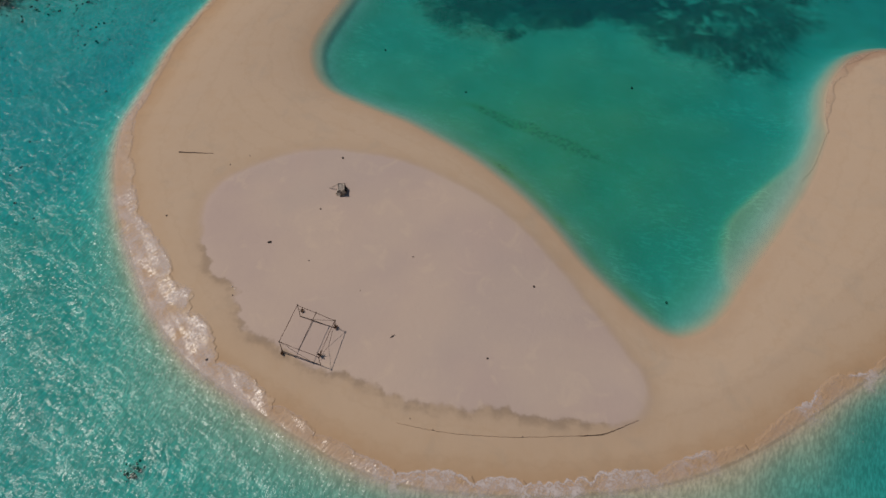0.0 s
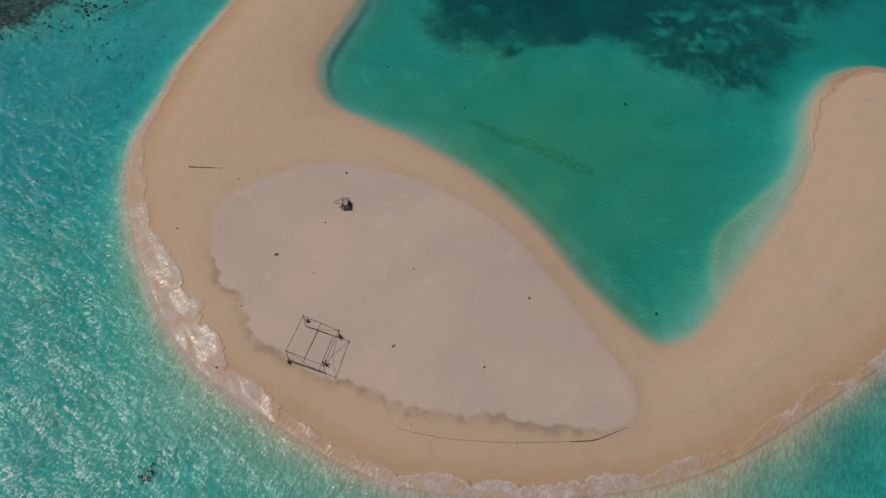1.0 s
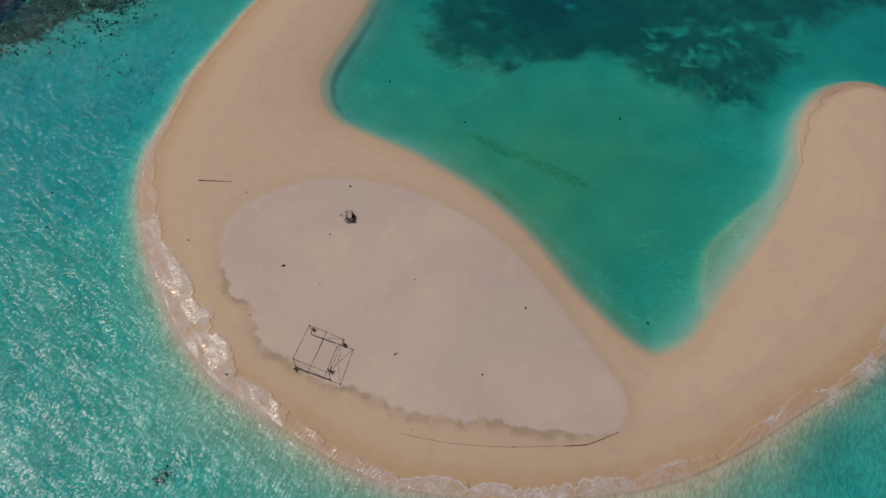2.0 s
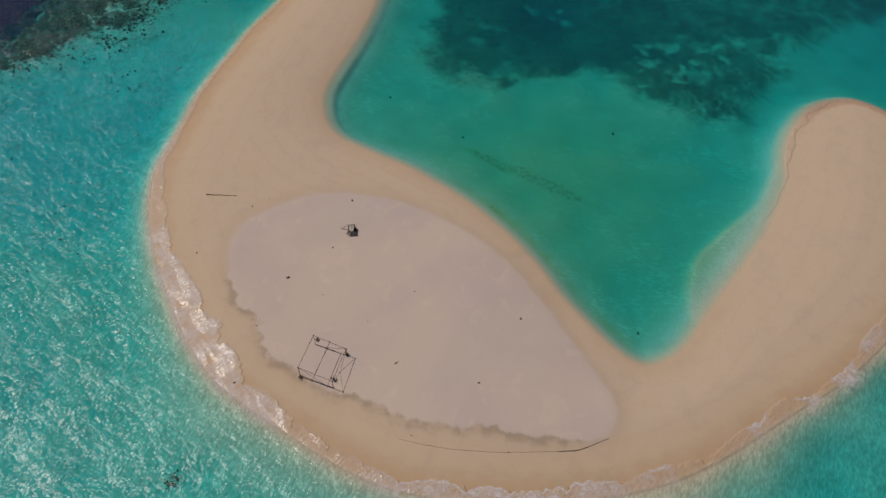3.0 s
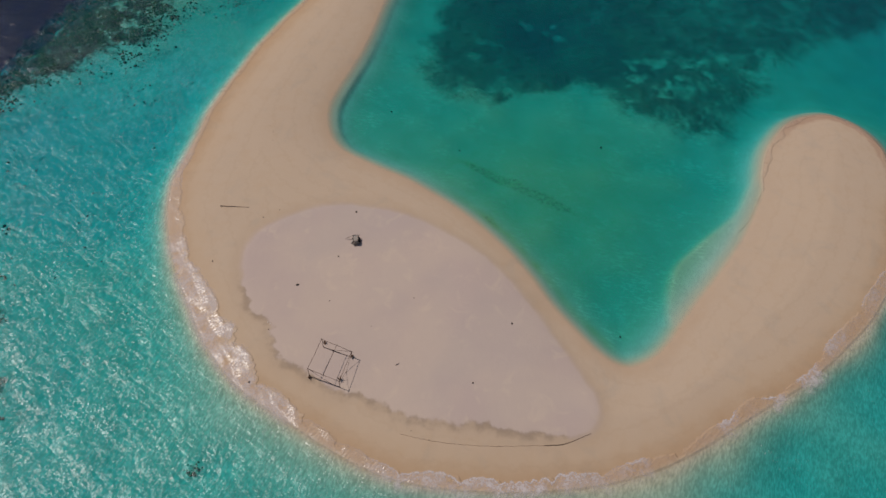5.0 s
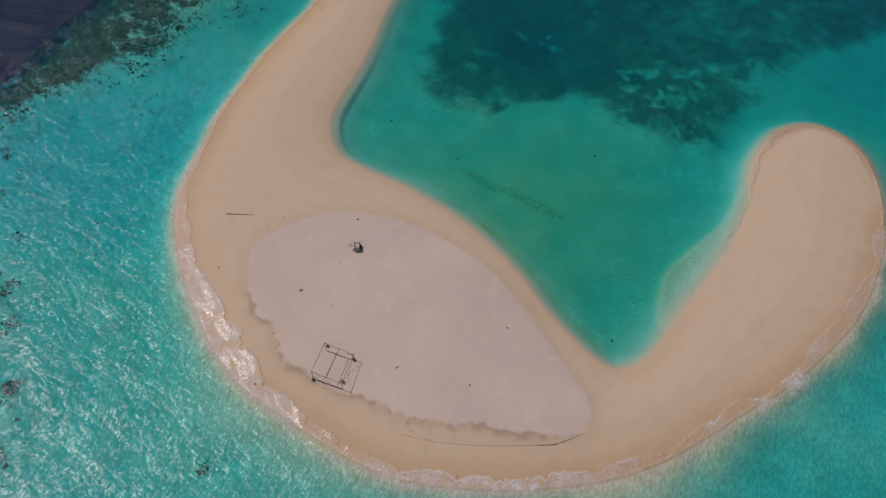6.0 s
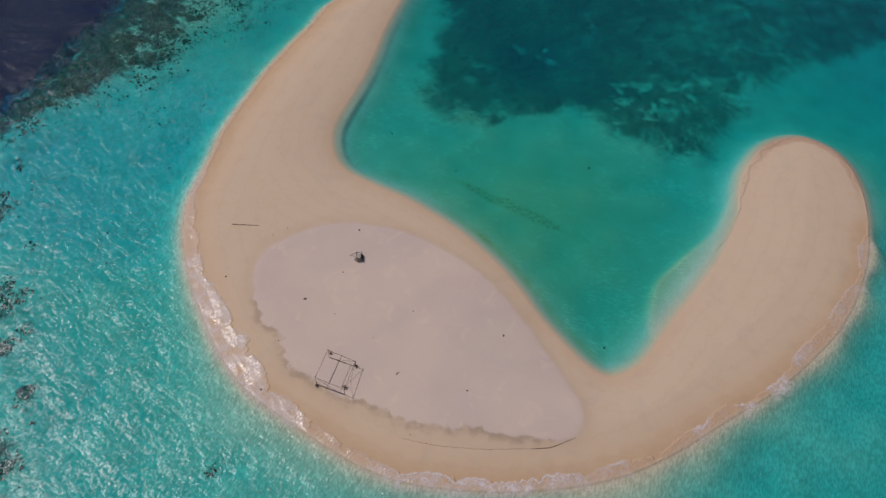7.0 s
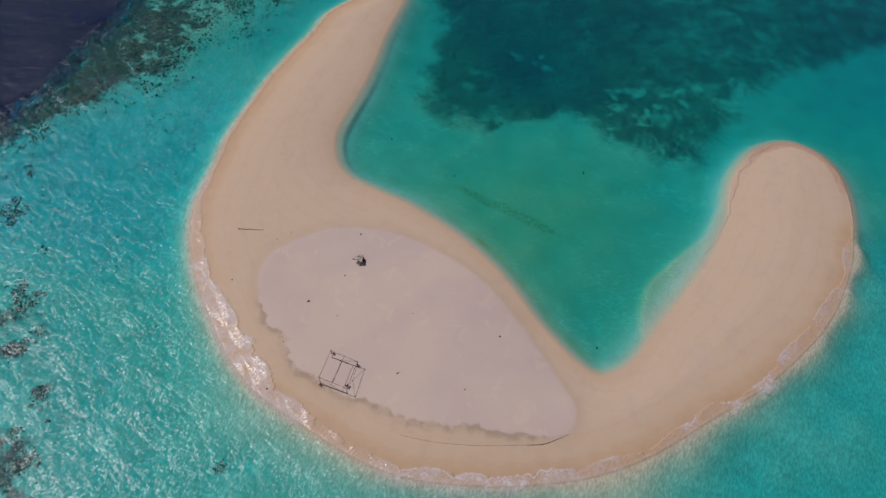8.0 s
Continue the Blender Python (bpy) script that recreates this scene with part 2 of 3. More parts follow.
def foam_material():
    m = Nodes("foam")
    behind, rich, sheet_foam, lap = m.attr("behind"), m.attr("rich"), m.attr("sheet_foam"), m.attr("above")
    cloud = m.noise(0.55, 6, 0.62, warp=0.4)
    lace = m.noise(3.4, 5, 0.7, warp=0.8)
    ragged = m.math("ADD", behind, m.math("MULTIPLY", m.math("SUBTRACT", m.noise(1.3, 5, 0.65), 0.5), 0.9))
    # bright edge that the last wave pushes up the sand, with a thinning tail behind it
    front = m.math("MULTIPLY", m.step(ragged, -0.03, 0.05), m.step(ragged, 0.42, 0.12))
    tail = m.math("MULTIPLY", m.step(ragged, 0.05, 0.25), m.step(ragged, 2.8, 0.6))
    tail = m.math("MULTIPLY", tail, m.step(m.math("ADD", m.math("MULTIPLY", cloud, 0.6), m.math("MULTIPLY", lace, 0.4)), 0.40, 0.62))
    edge = m.math("MULTIPLY", m.math("MAXIMUM", m.math("MULTIPLY", front, m.scale(m.step(lace, 0.3, 0.6), 0.22, 0.66)), m.math("MULTIPLY", tail, 0.62)), rich)
    # thin patches that drift on the sheet of water over the sand
    patch = m.math("MULTIPLY", m.step(m.math("ADD", cloud, m.math("MULTIPLY", lace, 0.22)), 0.42, 0.68), m.math("MULTIPLY", m.step(ragged, 0.0, 0.5), m.step(lap, -1.3, 0.1)))
    patch = m.math("MULTIPLY", m.math("MULTIPLY", patch, sheet_foam), m.scale(lace, 0.24, 0.50))
    amount = m.math("MAXIMUM", edge, patch, True)
    color = m.mix(m.noise(2.0, 4), (0.56, 0.475, 0.455), (0.73, 0.655, 0.64))
    clear = m.tree.nodes.new("ShaderNodeBsdfTransparent")
    both = m.tree.nodes.new("ShaderNodeMixShader")
    m.put(both.inputs[0], amount)
    m.tree.links.new(clear.outputs[0], both.inputs[1])
    m.tree.links.new(m.principled(color, 0.6, m.bump(lace, 0.5, 0.06)), both.inputs[2])
    return m.done(both.outputs[0])


def coral_material():
    m = Nodes("coral")
    info = m.tree.nodes.new("ShaderNodeNewGeometry").outputs["Random Per Island"]
    color = m.mix(info, (0.026, 0.031, 0.020), (0.085, 0.100, 0.050))
    color = m.mix(m.step(m.noise(5, 4, 0.7), 0.5, 0.8), color, (0.115, 0.130, 0.062))
    return m.done(m.principled(m.under_water(color), 0.9, m.bump(m.noise(9, 4), 0.7, 0.1), 0.0))


def plain_material(name, dark, light, scale, rough=0.85, stretch=None, relief=0.02):
    m = Nodes(name)
    where = m.stretch(*stretch) if stretch else None
    tone = m.noise(scale, 5, 0.65, where)
    color = m.mix(m.step(tone, 0.3, 0.7), dark, light)
    color = m.mix(m.math("MULTIPLY", m.step(m.noise(scale * 0.21, 3), 0.45, 0.7), 0.4), color, tuple(c * 0.6 for c in dark))
    return m.done(m.principled(color, rough, m.bump(tone, 0.5, relief)))


GROUND, WATER, FOAM, CORAL = ground_material(), water_material(), foam_material(), coral_material()
POLE = plain_material("weathered_pole", (0.060, 0.030, 0.018), (0.125, 0.070, 0.045), 9)
FROND = plain_material("dry_palm_leaf", (0.12, 0.062, 0.036), (0.24, 0.135, 0.080), 14)
ROPE = plain_material("rope", (0.16, 0.12, 0.09), (0.26, 0.21, 0.16), 30)
CANVAS = plain_material("pale_canvas", (0.50, 0.42, 0.36), (0.64, 0.55, 0.47), 5, 0.9)
TARP = plain_material("grey_tarpaulin", (0.48, 0.40, 0.34), (0.60, 0.51, 0.43), 6, 0.8)
# near-black colour for the shade in the tent's open side
TENT_SHADE = plain_material("tent_shade", (0.035, 0.028, 0.025), (0.075, 0.058, 0.050), 8)
DRIFT = plain_material("driftwood", (0.075, 0.045, 0.030), (0.17, 0.11, 0.075), 7, stretch=(1.7, 0.35))
HUSK = plain_material("husk", (0.030, 0.022, 0.018), (0.075, 0.055, 0.042), 16)
BLEACHED = plain_material("bleached_seaweed", (0.22, 0.155, 0.105), (0.33, 0.235, 0.165), 9)
WRACK = plain_material("dry_seaweed", (0.045, 0.028, 0.018), (0.12, 0.075, 0.048), 11)


# ---------------------------------------------------------------- plan of the cay
OUTER_SHORE = [
    (-15.7, 70.3), (-20.8, 71), (-26.1, 67.4), (-30.1, 61.9), (-31.8, 55.8), (-33.7, 50.8), (-35.6, 45.2),
    (-37.2, 40.1), (-38.4, 34.3), (-39.6, 28.9), (-40.5, 23.6), (-40.7, 17.9), (-41.1, 13), (-41.3, 8.5),
    (-40.4, 3.6), (-38.7, -1), (-36.3, -5.8), (-33.5, -10.2), (-30.1, -15.2), (-26.7, -18.9), (-23.7, -21.3),
    (-18.8, -24), (-13.3, -26.8), (-8.7, -28.8), (-3.7, -30), (1.8, -30.2), (7.3, -30), (12, -29.3), (16.2, -28.5),
    (20.5, -27.2), (24.9, -25.3), (29.5, -22.6), (33.6, -19.8), (37.8, -17), (42.2, -14.1), (46.5, -10.6),
    (50.1, -7.3), (53.5, -3.9), (56.8, 0.4), (59.3, 4.5), (61.9, 9.6), (63.9, 15.4),
]

INNER_SHORE = [
    (65.0, 20.0), (65.6, 24.7), (65.3, 29.3), (63.8, 32.8), (61.4, 34.9), (58.6, 35.8), (55.0, 34.9), (51.7, 32.8),
    (48.8, 29.3), (46.5, 25.4), (44.9, 20.7), (44.3, 17.2), (42.3, 12.9), (40.3, 9.1), (38.2, 5.7), (36.1, 2.7),
    (33.8, -0.5), (31.3, -3.7), (28.7, -7.4), (26.6, -10.4), (24.8, -12.3), (23.0, -13.5), (21.2, -14.1),
    (19.3, -13.6), (17.1, -11.9), (14.6, -9.2), (11.9, -6.0), (9.4, -2.2), (6.4, 1.6), (2.8, 5.2), (-0.8, 8.2),
    (-4.6, 10.7), (-8.5, 13.0), (-12.3, 14.6), (-15.7, 16.1), (-18.7, 17.7), (-20.9, 20.2), (-22.3, 23.9),
    (-22.7, 27.6), (-22.0, 32.1), (-20.7, 37.3), (-19.5, 43.0), (-18.6, 49.2), (-18.0, 55.3), (-16.9, 61.6), (-16.0, 66.4),
]

PLATEAU = [
    (-27.7, -6), (-28.1, -2.3), (-27, 0.7), (-25, 2.6), (-22.4, 4.6), (-19, 6.2), (-14.8, 6.8), (-10.4, 6.4),
    (-5.9, 5.3), (-1.5, 3.2), (3, 0.4), (6.4, -2.8), (9.3, -6.4), (11.7, -10), (14, -13.5), (15.8, -16.4),
    (16.9, -18.4), (17, -20.6), (16.1, -22.5), (14.1, -23.5), (11.6, -23.7), (8.8, -23.8), (5.9, -23.6), (3.4, -23.3),
    (0.5, -23.6), (-2.3, -23.6), (-4.8, -23.2), (-7.5, -22.2), (-10.2, -21), (-12.6, -21), (-15.3, -19.9),
    (-17.8, -18.4), (-19.8, -18), (-21.1, -16.8), (-22, -14.5), (-23, -12.7), (-24.9, -11.5), (-26.6, -9),
]

LAGOON_REEF = [
    (-7.8, 92.5), (-7.7, 65.7), (-9, 50.4), (-9.5, 40.4), (-7.6, 35.2), (-2.5, 33), (3.6, 32.7), (9.6, 36.3),
    (14.9, 38.4), (19.2, 40.3), (23.2, 36.5), (27.6, 33.9), (33, 32.3), (37, 29.8), (40.5, 29.4), (44.6, 33.5),
    (48.8, 39.8), (54.9, 50.2), (67.4, 60.8), (87.9, 71.5), (112.5, 86.8), (142.5, 145.7), (54.8, 156.1),
    (5.9, 135.5),
]

# the reef wall beyond which the sea floor falls away, and coral patches (x, y, radius) on the outer flat
WALL_A, WALL_B = (-80.9, 30.8), (-75, 61.8)
EDGE_A, EDGE_B = (-74.5, 17), (-39.4, 65.7)  # landward edge of the coral flat
PATCHES = [
    (-60.7, -10.8, 3.7), (-58.5, -16.6, 3.2), (-51.5, -31.8, 4.5), (-70.1, 5.6, 3.5), (-63.7, -0.1, 2.2),
    (-56.3, -14.1, 1.3), (-52.8, -22.7, 1.3), (-64.5, 6.7, 1.5), (-63.3, 14.9, 1.4), (-72.6, 16, 2.4),
    (-26.8, -30.5, 0.8), (-43.6, -19.2, 0.6),
]

# pale sandy clearings (x, y, radius) in the lagoon reef
CLEARINGS = [
    (-0.2, 46.1, 1.6), (0.6, 51, 1.4), (3.8, 50.9, 1), (9.2, 59, 1.2), (15.3, 55.9, 1), (12.9, 56.6, 0.8),
    (27.9, 48.5, 1.3), (29, 43.9, 1.2), (18, 39.9, 1.7), (5.8, 37.5, 0.9), (14.2, 59.7, 0.6), (36.6, 41.9, 1.8),
    (45.4, 52, 1.4),
]

def chart(x, y):
    """Where a place lies on the plan's own grid, on which the cover of sand, weed and coral is laid out."""
    x, y = np.clip(x, -300, 300), np.clip(y, -100, 300)
    far = 1 - 0.0000341 * x + 0.0045428 * y
    return (1.00327 * x + 0.00643 * y + -0.3687) / far, (-0.01842 * x + 0.83427 * y + -0.4938) / far


def spline(points, closed, per=5):
    """A smooth line through control points (Catmull-Rom)."""
    p = np.array(points, float)
    p = np.vstack([p[-1], p, p[0], p[1]]) if closed else np.vstack([2 * p[0] - p[1], p, 2 * p[-1] - p[-2]])
    out = []
    for a, b, c, d in zip(p, p[1:], p[2:], p[3:]):
        for u in np.arange(per) / per:
            out.append(0.5 * (2 * b + (c - a) * u + (2 * a - 5 * b + 4 * c - d) * u**2 + (3 * b - a - 3 * c + d) * u**3))
    if not closed:
        out.append(p[-2])
    return np.array(out)


def distance(x, y, line, closed):
    """The distance of places from a line, the nearest piece of it, and whether they lie inside it."""
    best, piece, inside = np.full(x.shape, 1e12), np.zeros(x.shape, int), np.zeros(x.shape, bool)
    ends = np.roll(line, -1, 0) if closed else line[1:]
    for n, ((ax, ay), (bx, by)) in enumerate(zip(line, ends)):
        ex, ey = bx - ax, by - ay
        u = np.clip(((x - ax) * ex + (y - ay) * ey) / (ex * ex + ey * ey + 1e-12), 0, 1)
        far = (x - ax - u * ex) ** 2 + (y - ay - u * ey) ** 2
        closer = far < best
        best, piece = np.where(closer, far, best), np.where(closer, n, piece)
        if closed and abs(ey) > 1e-9:
            inside ^= ((ay > y) != (by > y)) & (x < ax + (y - ay) * ex / ey)
    return np.sqrt(best), piece, inside


# sand shelf under the lagoon side of the eastern spit
SHELF_EDGE = [
    (44.9, 20.8), (42.4, 18.2), (39.9, 13.4), (36.2, 9.6), (32.5, 5.9), (29.8, 2.9), (28.5, 0.1), (27.6, -3.4),
    (27.5, -6.7), (30.2, -7.9), (37.3, 0.3), (44.1, 10.5),
]

def ease(x, lo, hi):
    u = np.clip((x - lo) / (hi - lo), 0, 1)
    return u * u * (3 - 2 * u)


LATTICE = np.random.RandomState(7).rand(256, 256)


def wobble(x, y, size, seed=0):
    """Smooth noise from 0 to 1 with lumps of the given size in metres."""
    x, y = np.asarray(x, float) / size + 17.3 * seed + 900, np.asarray(y, float) / size + 5.9 * seed + 900
    i, j = np.floor(x).astype(int), np.floor(y).astype(int)
    u, v = x - i, y - j
    u, v = u * u * (3 - 2 * u), v * v * (3 - 2 * v)
    at = lambda a, b: LATTICE[a % 256, b % 256]
    return (at(i, j) * (1 - u) + at(i + 1, j) * u) * (1 - v) + (at(i, j + 1) * (1 - u) + at(i + 1, j + 1) * u) * v


SHORE = spline(OUTER_SHORE + INNER_SHORE, True)
SEA_SIDE, LAGOON_SIDE = spline(OUTER_SHORE, False), spline(INNER_SHORE, False)
SHELF = spline(SHELF_EDGE, True)
RIM, REEF = spline(PLATEAU, True), spline(LAGOON_REEF, True)
RUN = np.r_[0, np.cumsum(np.linalg.norm(np.diff(SEA_SIDE, axis=0), axis=1))]


def wash(s):
    """How far up the beach the last wave ran at a place along the seaward shore: tongues with round fronts."""
    x, y = chart(np.interp(s, RUN, SEA_SIDE[:, 0]), np.interp(s, RUN, SEA_SIDE[:, 1]))
    tongue = np.abs(np.sin(s / (2.1 + 1.2 * ease(x, 5, 15)) + 2.2 * wobble(s, 0 * s, 9, 1)))
    tongue = tongue**0.55 * (0.45 + 0.75 * wobble(s, 0 * s, 5, 2))
    strong = np.exp(-(((x + 31.0) / 9.5) ** 2) - ((y + 10) / 13) ** 2)
    strong = np.maximum(strong, 0.5 * np.exp(-(((x + 39) / 8) ** 2) - ((y - 2) / 6) ** 2))
    sweep = 2.0 * ease(x, 14, 24) * (wobble(s, 0 * s, 4.5, 42) - 0.55)
    return 0.35 + (0.35 + 0.6 * ease(-y, -8, 6) + 0.5 * ease(x, 10, 22) * ease(10 - y, 0, 8) + 1.3 * strong) * tongue + 2.0 * strong + sweep + 0.25 * wobble(s, 0 * s, 0.8, 3)


def lay_of_land(x, y):
    """Height and cover of the ground at places."""
    u, v = chart(x, y)
    far, _, inside = distance(x, y, SHORE, True)
    sea_far, piece, _ = distance(x, y, SEA_SIDE, False)
    lag_far, _, _ = distance(x, y, LAGOON_SIDE, False)
    shore = np.where(inside, far, -far)
    out = np.maximum(-shore, 0)
    sea = ease(lag_far - sea_far, -3, 5)
    sea = sea * (1 - ease(v, 10, 24) * ease(u, -14, -9) * ease(62 - u, 0, 10) * (shore < 0))
    # the lagoon: gentle sand on most sides, a steep edge in its western corner, a shoal in the east
    steep = 0.72 * np.exp(-(((u + 17.5) / 5.5) ** 2) - ((v - 22.5) / 8.5) ** 2)
    steep = np.maximum(steep, 0.2 * np.exp(-(((u + 13) / 4) ** 2) - ((v - 33) / 7) ** 2))
    steep = np.maximum(steep, 0.85 * np.exp(-(((u - 47) / 10) ** 4) - ((v - 22) / 7) ** 4))
    gentle = (1.85 - 0.38 * np.exp(-(((u - 5) / 18) ** 2) - ((v - 8) / 12) ** 2)) * (1 - np.exp(-((out / 3.4) ** 1.35)))
    sharp = 0.24 * ease(out, 0, 1.3) + 0.8 * ease(out, 1.5, 2.4) + 0.75 * ease(out, 2.2, 6.5)
    tip = np.exp(-(((u - 49) / 10) ** 4) - ((v - 23) / 7) ** 4)
    sharp = sharp * (1 - tip) + (0.30 * ease(out, 0, 1.0) + 1.3 * ease(out, 0.8, 3.2) + 0.9 * ease(out, 2.5, 6)) * tip
    lagoon = gentle * (1 - steep) + sharp * steep + (1.2 * ease(v, 20, 48) + 1.1 * ease(u, 40, 66) * ease(v, 16, 34)) * ease(out, 1, 9)
    lagoon += 0.7 * np.exp(-(((u - 39) / 8) ** 2) - ((v - 21) / 9) ** 2) * ease(out, 0.8, 4.5)
    shelf_far, _, on_shelf = distance(x, y, SHELF, True)
    shoal = ease(np.where(on_shelf, shelf_far, -shelf_far), -0.9, 0.5)
    flat = 0.16 * ease(out, 0, 0.8) + 0.36 * ease(out, 0.6, 4.2)
    lagoon = lagoon * (1 - shoal) + flat * shoal
    lap = np.maximum(out - 1.1 * ease(wobble(x, y, 5.0, 31), 0.15, 0.9) * ease(u, -5, 12), 0) * sea + out * (1 - sea)
    open_sea = (2.25 - 0.75 * ease(u, 0, 20) * ease(12 - v, 0, 20) - 1.0 * ease(-v, -6, 10) * ease(-u, -5, 15) * np.exp(-out / 34)) * (1 - np.exp(-((lap / (2.9 + 1.4 * ease(-v, 16, 26) + 0.9 * ease(u, 5, 18) * ease(-v, 8, 20))) ** 1.6))) + 0.010 * out
    ux, uy = WALL_B[0] - WALL_A[0], WALL_B[1] - WALL_A[1]
    wall = ((x - WALL_A[0]) * -uy + (y - WALL_A[1]) * ux) / math.hypot(ux, uy)
    wall += 3 * (wobble(x, y, 9, 4) - 0.5) + 3 * (wobble(x, y, 2.6, 23) - 0.5) + 2.5 * (wobble(x, y, 1.1, 27) - 0.5)
    depth = open_sea * sea + lagoon * (1 - sea)
    west = ease(-u, 15, 30)
    depth += west * (0.9 * ease(wall, -12, 0) + 6 * ease(wall, -8, 13) + 20 * ease(wall, 1, 30)) + 2.0 * ease(np.hypot(x, y), 130, 500)
    height = 0.9 * np.tanh(np.maximum(shore, 0) / (5.0 + 4.0 * ease(u, 0, 20)))
    rim_far, _, on_top = distance(x, y, RIM, True)
    plateau = np.where(on_top, rim_far, -rim_far)
    arches = np.abs(np.sin(math.pi * (x + 3.4 * wobble(x, 0 * x, 3, 24)) / 2.6)) ** 0.7 * (0.2 + 1.2 * wobble(x, 0 * x, 2.3, 25))
    plateau = plateau - 0.55 * arches * ease(-v, 17, 19.5) * ease(17 - u, 0, 3) + 0.25 * ease(-v, 17, 19.5)
    drips = np.abs(np.sin(math.pi * (y + 2.6 * wobble(0 * y, y, 2.5, 28)) / 2.1)) ** 0.7 * (0.2 + 1.2 * wobble(0 * y, y, 1.8, 29))
    plateau = plateau - 0.6 * drips * ease(-v, 4, 8) * ease(19 + v, 0, 3) * ease(-u, 13, 19) + 0.1 * ease(-v, 4, 8) * ease(-u, 13, 19)
    height += 0.10 * ease(plateau, -0.8, 0.9)
    height += (wobble(x, y, 3.5, 5) - 0.5) * 0.05 * ease(shore, 0, 4) + (wobble(x, y, 9, 6) - 0.5) * 0.08 * ease(shore, 0, 6)
    depth += 0.09 * np.minimum(out, 2.0)
    depth += ((wobble(x, y, 4, 7) - 0.5) * 0.4 + (wobble(x, y, 13, 14) - 0.5) * 0.9 * sea) * ease(out, 1, 6)
    # reefs
    reef_far, _, in_reef = distance(x, y, REEF, True)
    lacy = np.maximum(ease(u, 12, 22), ease(-u, 3, 6) * ease(v, 26, 30))
    reef_in = np.where(in_reef, reef_far, -reef_far) + (1.4 + 1.6 * lacy) * (wobble(x, y, 5, 8) - 0.5) + 1.2 * (wobble(x, y, 1.5, 44) - 0.5)
    reef = ease(reef_in, -2.2 - 3.0 * lacy, 3.0 + 2.0 * lacy) * (1 - 0.22 * ease(10 - u, 0, 8) * ease(33 - v, 0, 8)) * (1 - 0.15 * ease(u, 24, 32))
    ex, ey = EDGE_B[0] - EDGE_A[0], EDGE_B[1] - EDGE_A[1]
    flat_edge = ((x - EDGE_A[0]) * -ey + (y - EDGE_A[1]) * ex) / math.hypot(ex, ey)
    flat_edge += 7 * (wobble(x, y, 6, 15) - 0.5) + 3 * (wobble(x, y, 2.2, 16) - 0.5)
    band = (0.45 * ease(flat_edge, -4.0, 1.5) + 0.62 * ease(flat_edge, 0, 7)) * west * (1 - 0.4 * ease(u, -54, -40))
    reef = np.maximum(reef, band * 0.80)
    depth -= 1.25 * np.clip(band, 0, 1) * (1 - ease(wall, -7, 3)) * ease(out, 3, 9)
    for px, py, r in PATCHES:
        reef = np.maximum(reef, 0.66 * ease(-np.hypot(x - px, (y - py) * 0.8) / (0.8 * r) - 2.0 * (wobble(x, y, 1.8, 22) - 0.5), -1.7, -0.2))
    reef -= 0.34 * ease(wobble(x, y, 1.9, 17) * 0.5 + wobble(x, y, 0.8, 18) * 0.3 + wobble(x, y, 5, 19) * 0.2, 0.46, 0.80) * (0.22 + 1.5 * np.exp(-(((u - 29) / 8) ** 4) - ((v - 27) / 6) ** 4))
    for px, py, r in CLEARINGS:
        reef *= 1 - 0.3 * ease(r - np.hypot(x - px, y - py) - 1.3 * r * (wobble(x, y, 1.1, 45) - 0.5), -0.6 * r, 0.7 * r)
    depth += 1.3 * np.exp(-(((u - 10) / 9) ** 2) - ((v - 36) / 7) ** 2)
    reef = np.maximum(reef, 0) * ease(out, 2, 5)
    weed = (1 - sea) * ease(out, 0.5, 5) * (0.54 + 0.36 * np.exp(-(((u - 11) / 20) ** 2) - ((v - 10) / 15) ** 2))
    weed += 0.55 * (1 - sea) * np.exp(-(((out - 2.2) / 1.0) ** 2)) * ease(u, -8, 2) * ease(23 - u, 0, 4) * (0.5 + wobble(x, y, 2.0, 20))
    weed += 0.95 * (1 - sea) * np.exp(-(((u - 6) * 0.36 + (v - 11.3) * 0.93 + 1.2 * (wobble(x, y, 2, 21) - 0.5)) / 0.42) ** 2 - (((u - 6) * 0.93 - (v - 11.3) * 0.36) / 6) ** 2)
    weed += 0.35 * sea * ease(v, 22, 36) * west
    weed += 0.22 * sea * ease(-v, -5, 10) * ease(-u, -5, 15)
    weed += 0.22 * sea * ease(u, 0, 25)
    s = RUN[np.clip(piece, 0, len(RUN) - 1)]
    runup = np.where((sea > 0.5) & (sea_far < 8), wash(s) - shore, -5.0)
    tip_wash = (0.1 + 1.2 * wobble(x, y, 2.5, 26)) * ease(u, 38, 43) * ease(v, 11, 16)
    runup = np.where(tip_wash > 0.05, np.maximum(runup, tip_wash - shore), runup)
    pale = np.exp(-(((u - 37) / 7) ** 4) - ((v - 8) / 14) ** 4) * (1 - sea)
    end = ease(v, 18, 22.5) * ease(u, 41, 46) + ease(v, 14, 20) * ease(u, 54, 57)
    z = np.where(inside, height, -depth) + reef * (0.35 * wobble(x, y, 1.6, 9) + 0.25 * wobble(x, y, 0.8, 10)) * ~inside
    return dict(z=z, shore=np.clip(shore, -40, 40), plateau=np.clip(plateau, -20, 20), sea=sea, reef=reef,
                weed=np.clip(weed, 0, 1), runup=np.clip(runup, -5, 5), out=out,
                pale=pale, tip=np.clip(end, 0, 1),
                stain=np.maximum(ease(-v, 17, 19.5), ease(-v, 4, 8) * ease(-u, 12, 18)) * ease(17.5 - u, 0, 4) * 0.95 + 0.05)


def height_at(x, y):
    return float(lay_of_land(np.array([x], float), np.array([y], float))["z"][0])


def stops(lo, hi, step):
    """Grid lines: even ones where the drone flies, ever wider ones out to the horizon."""
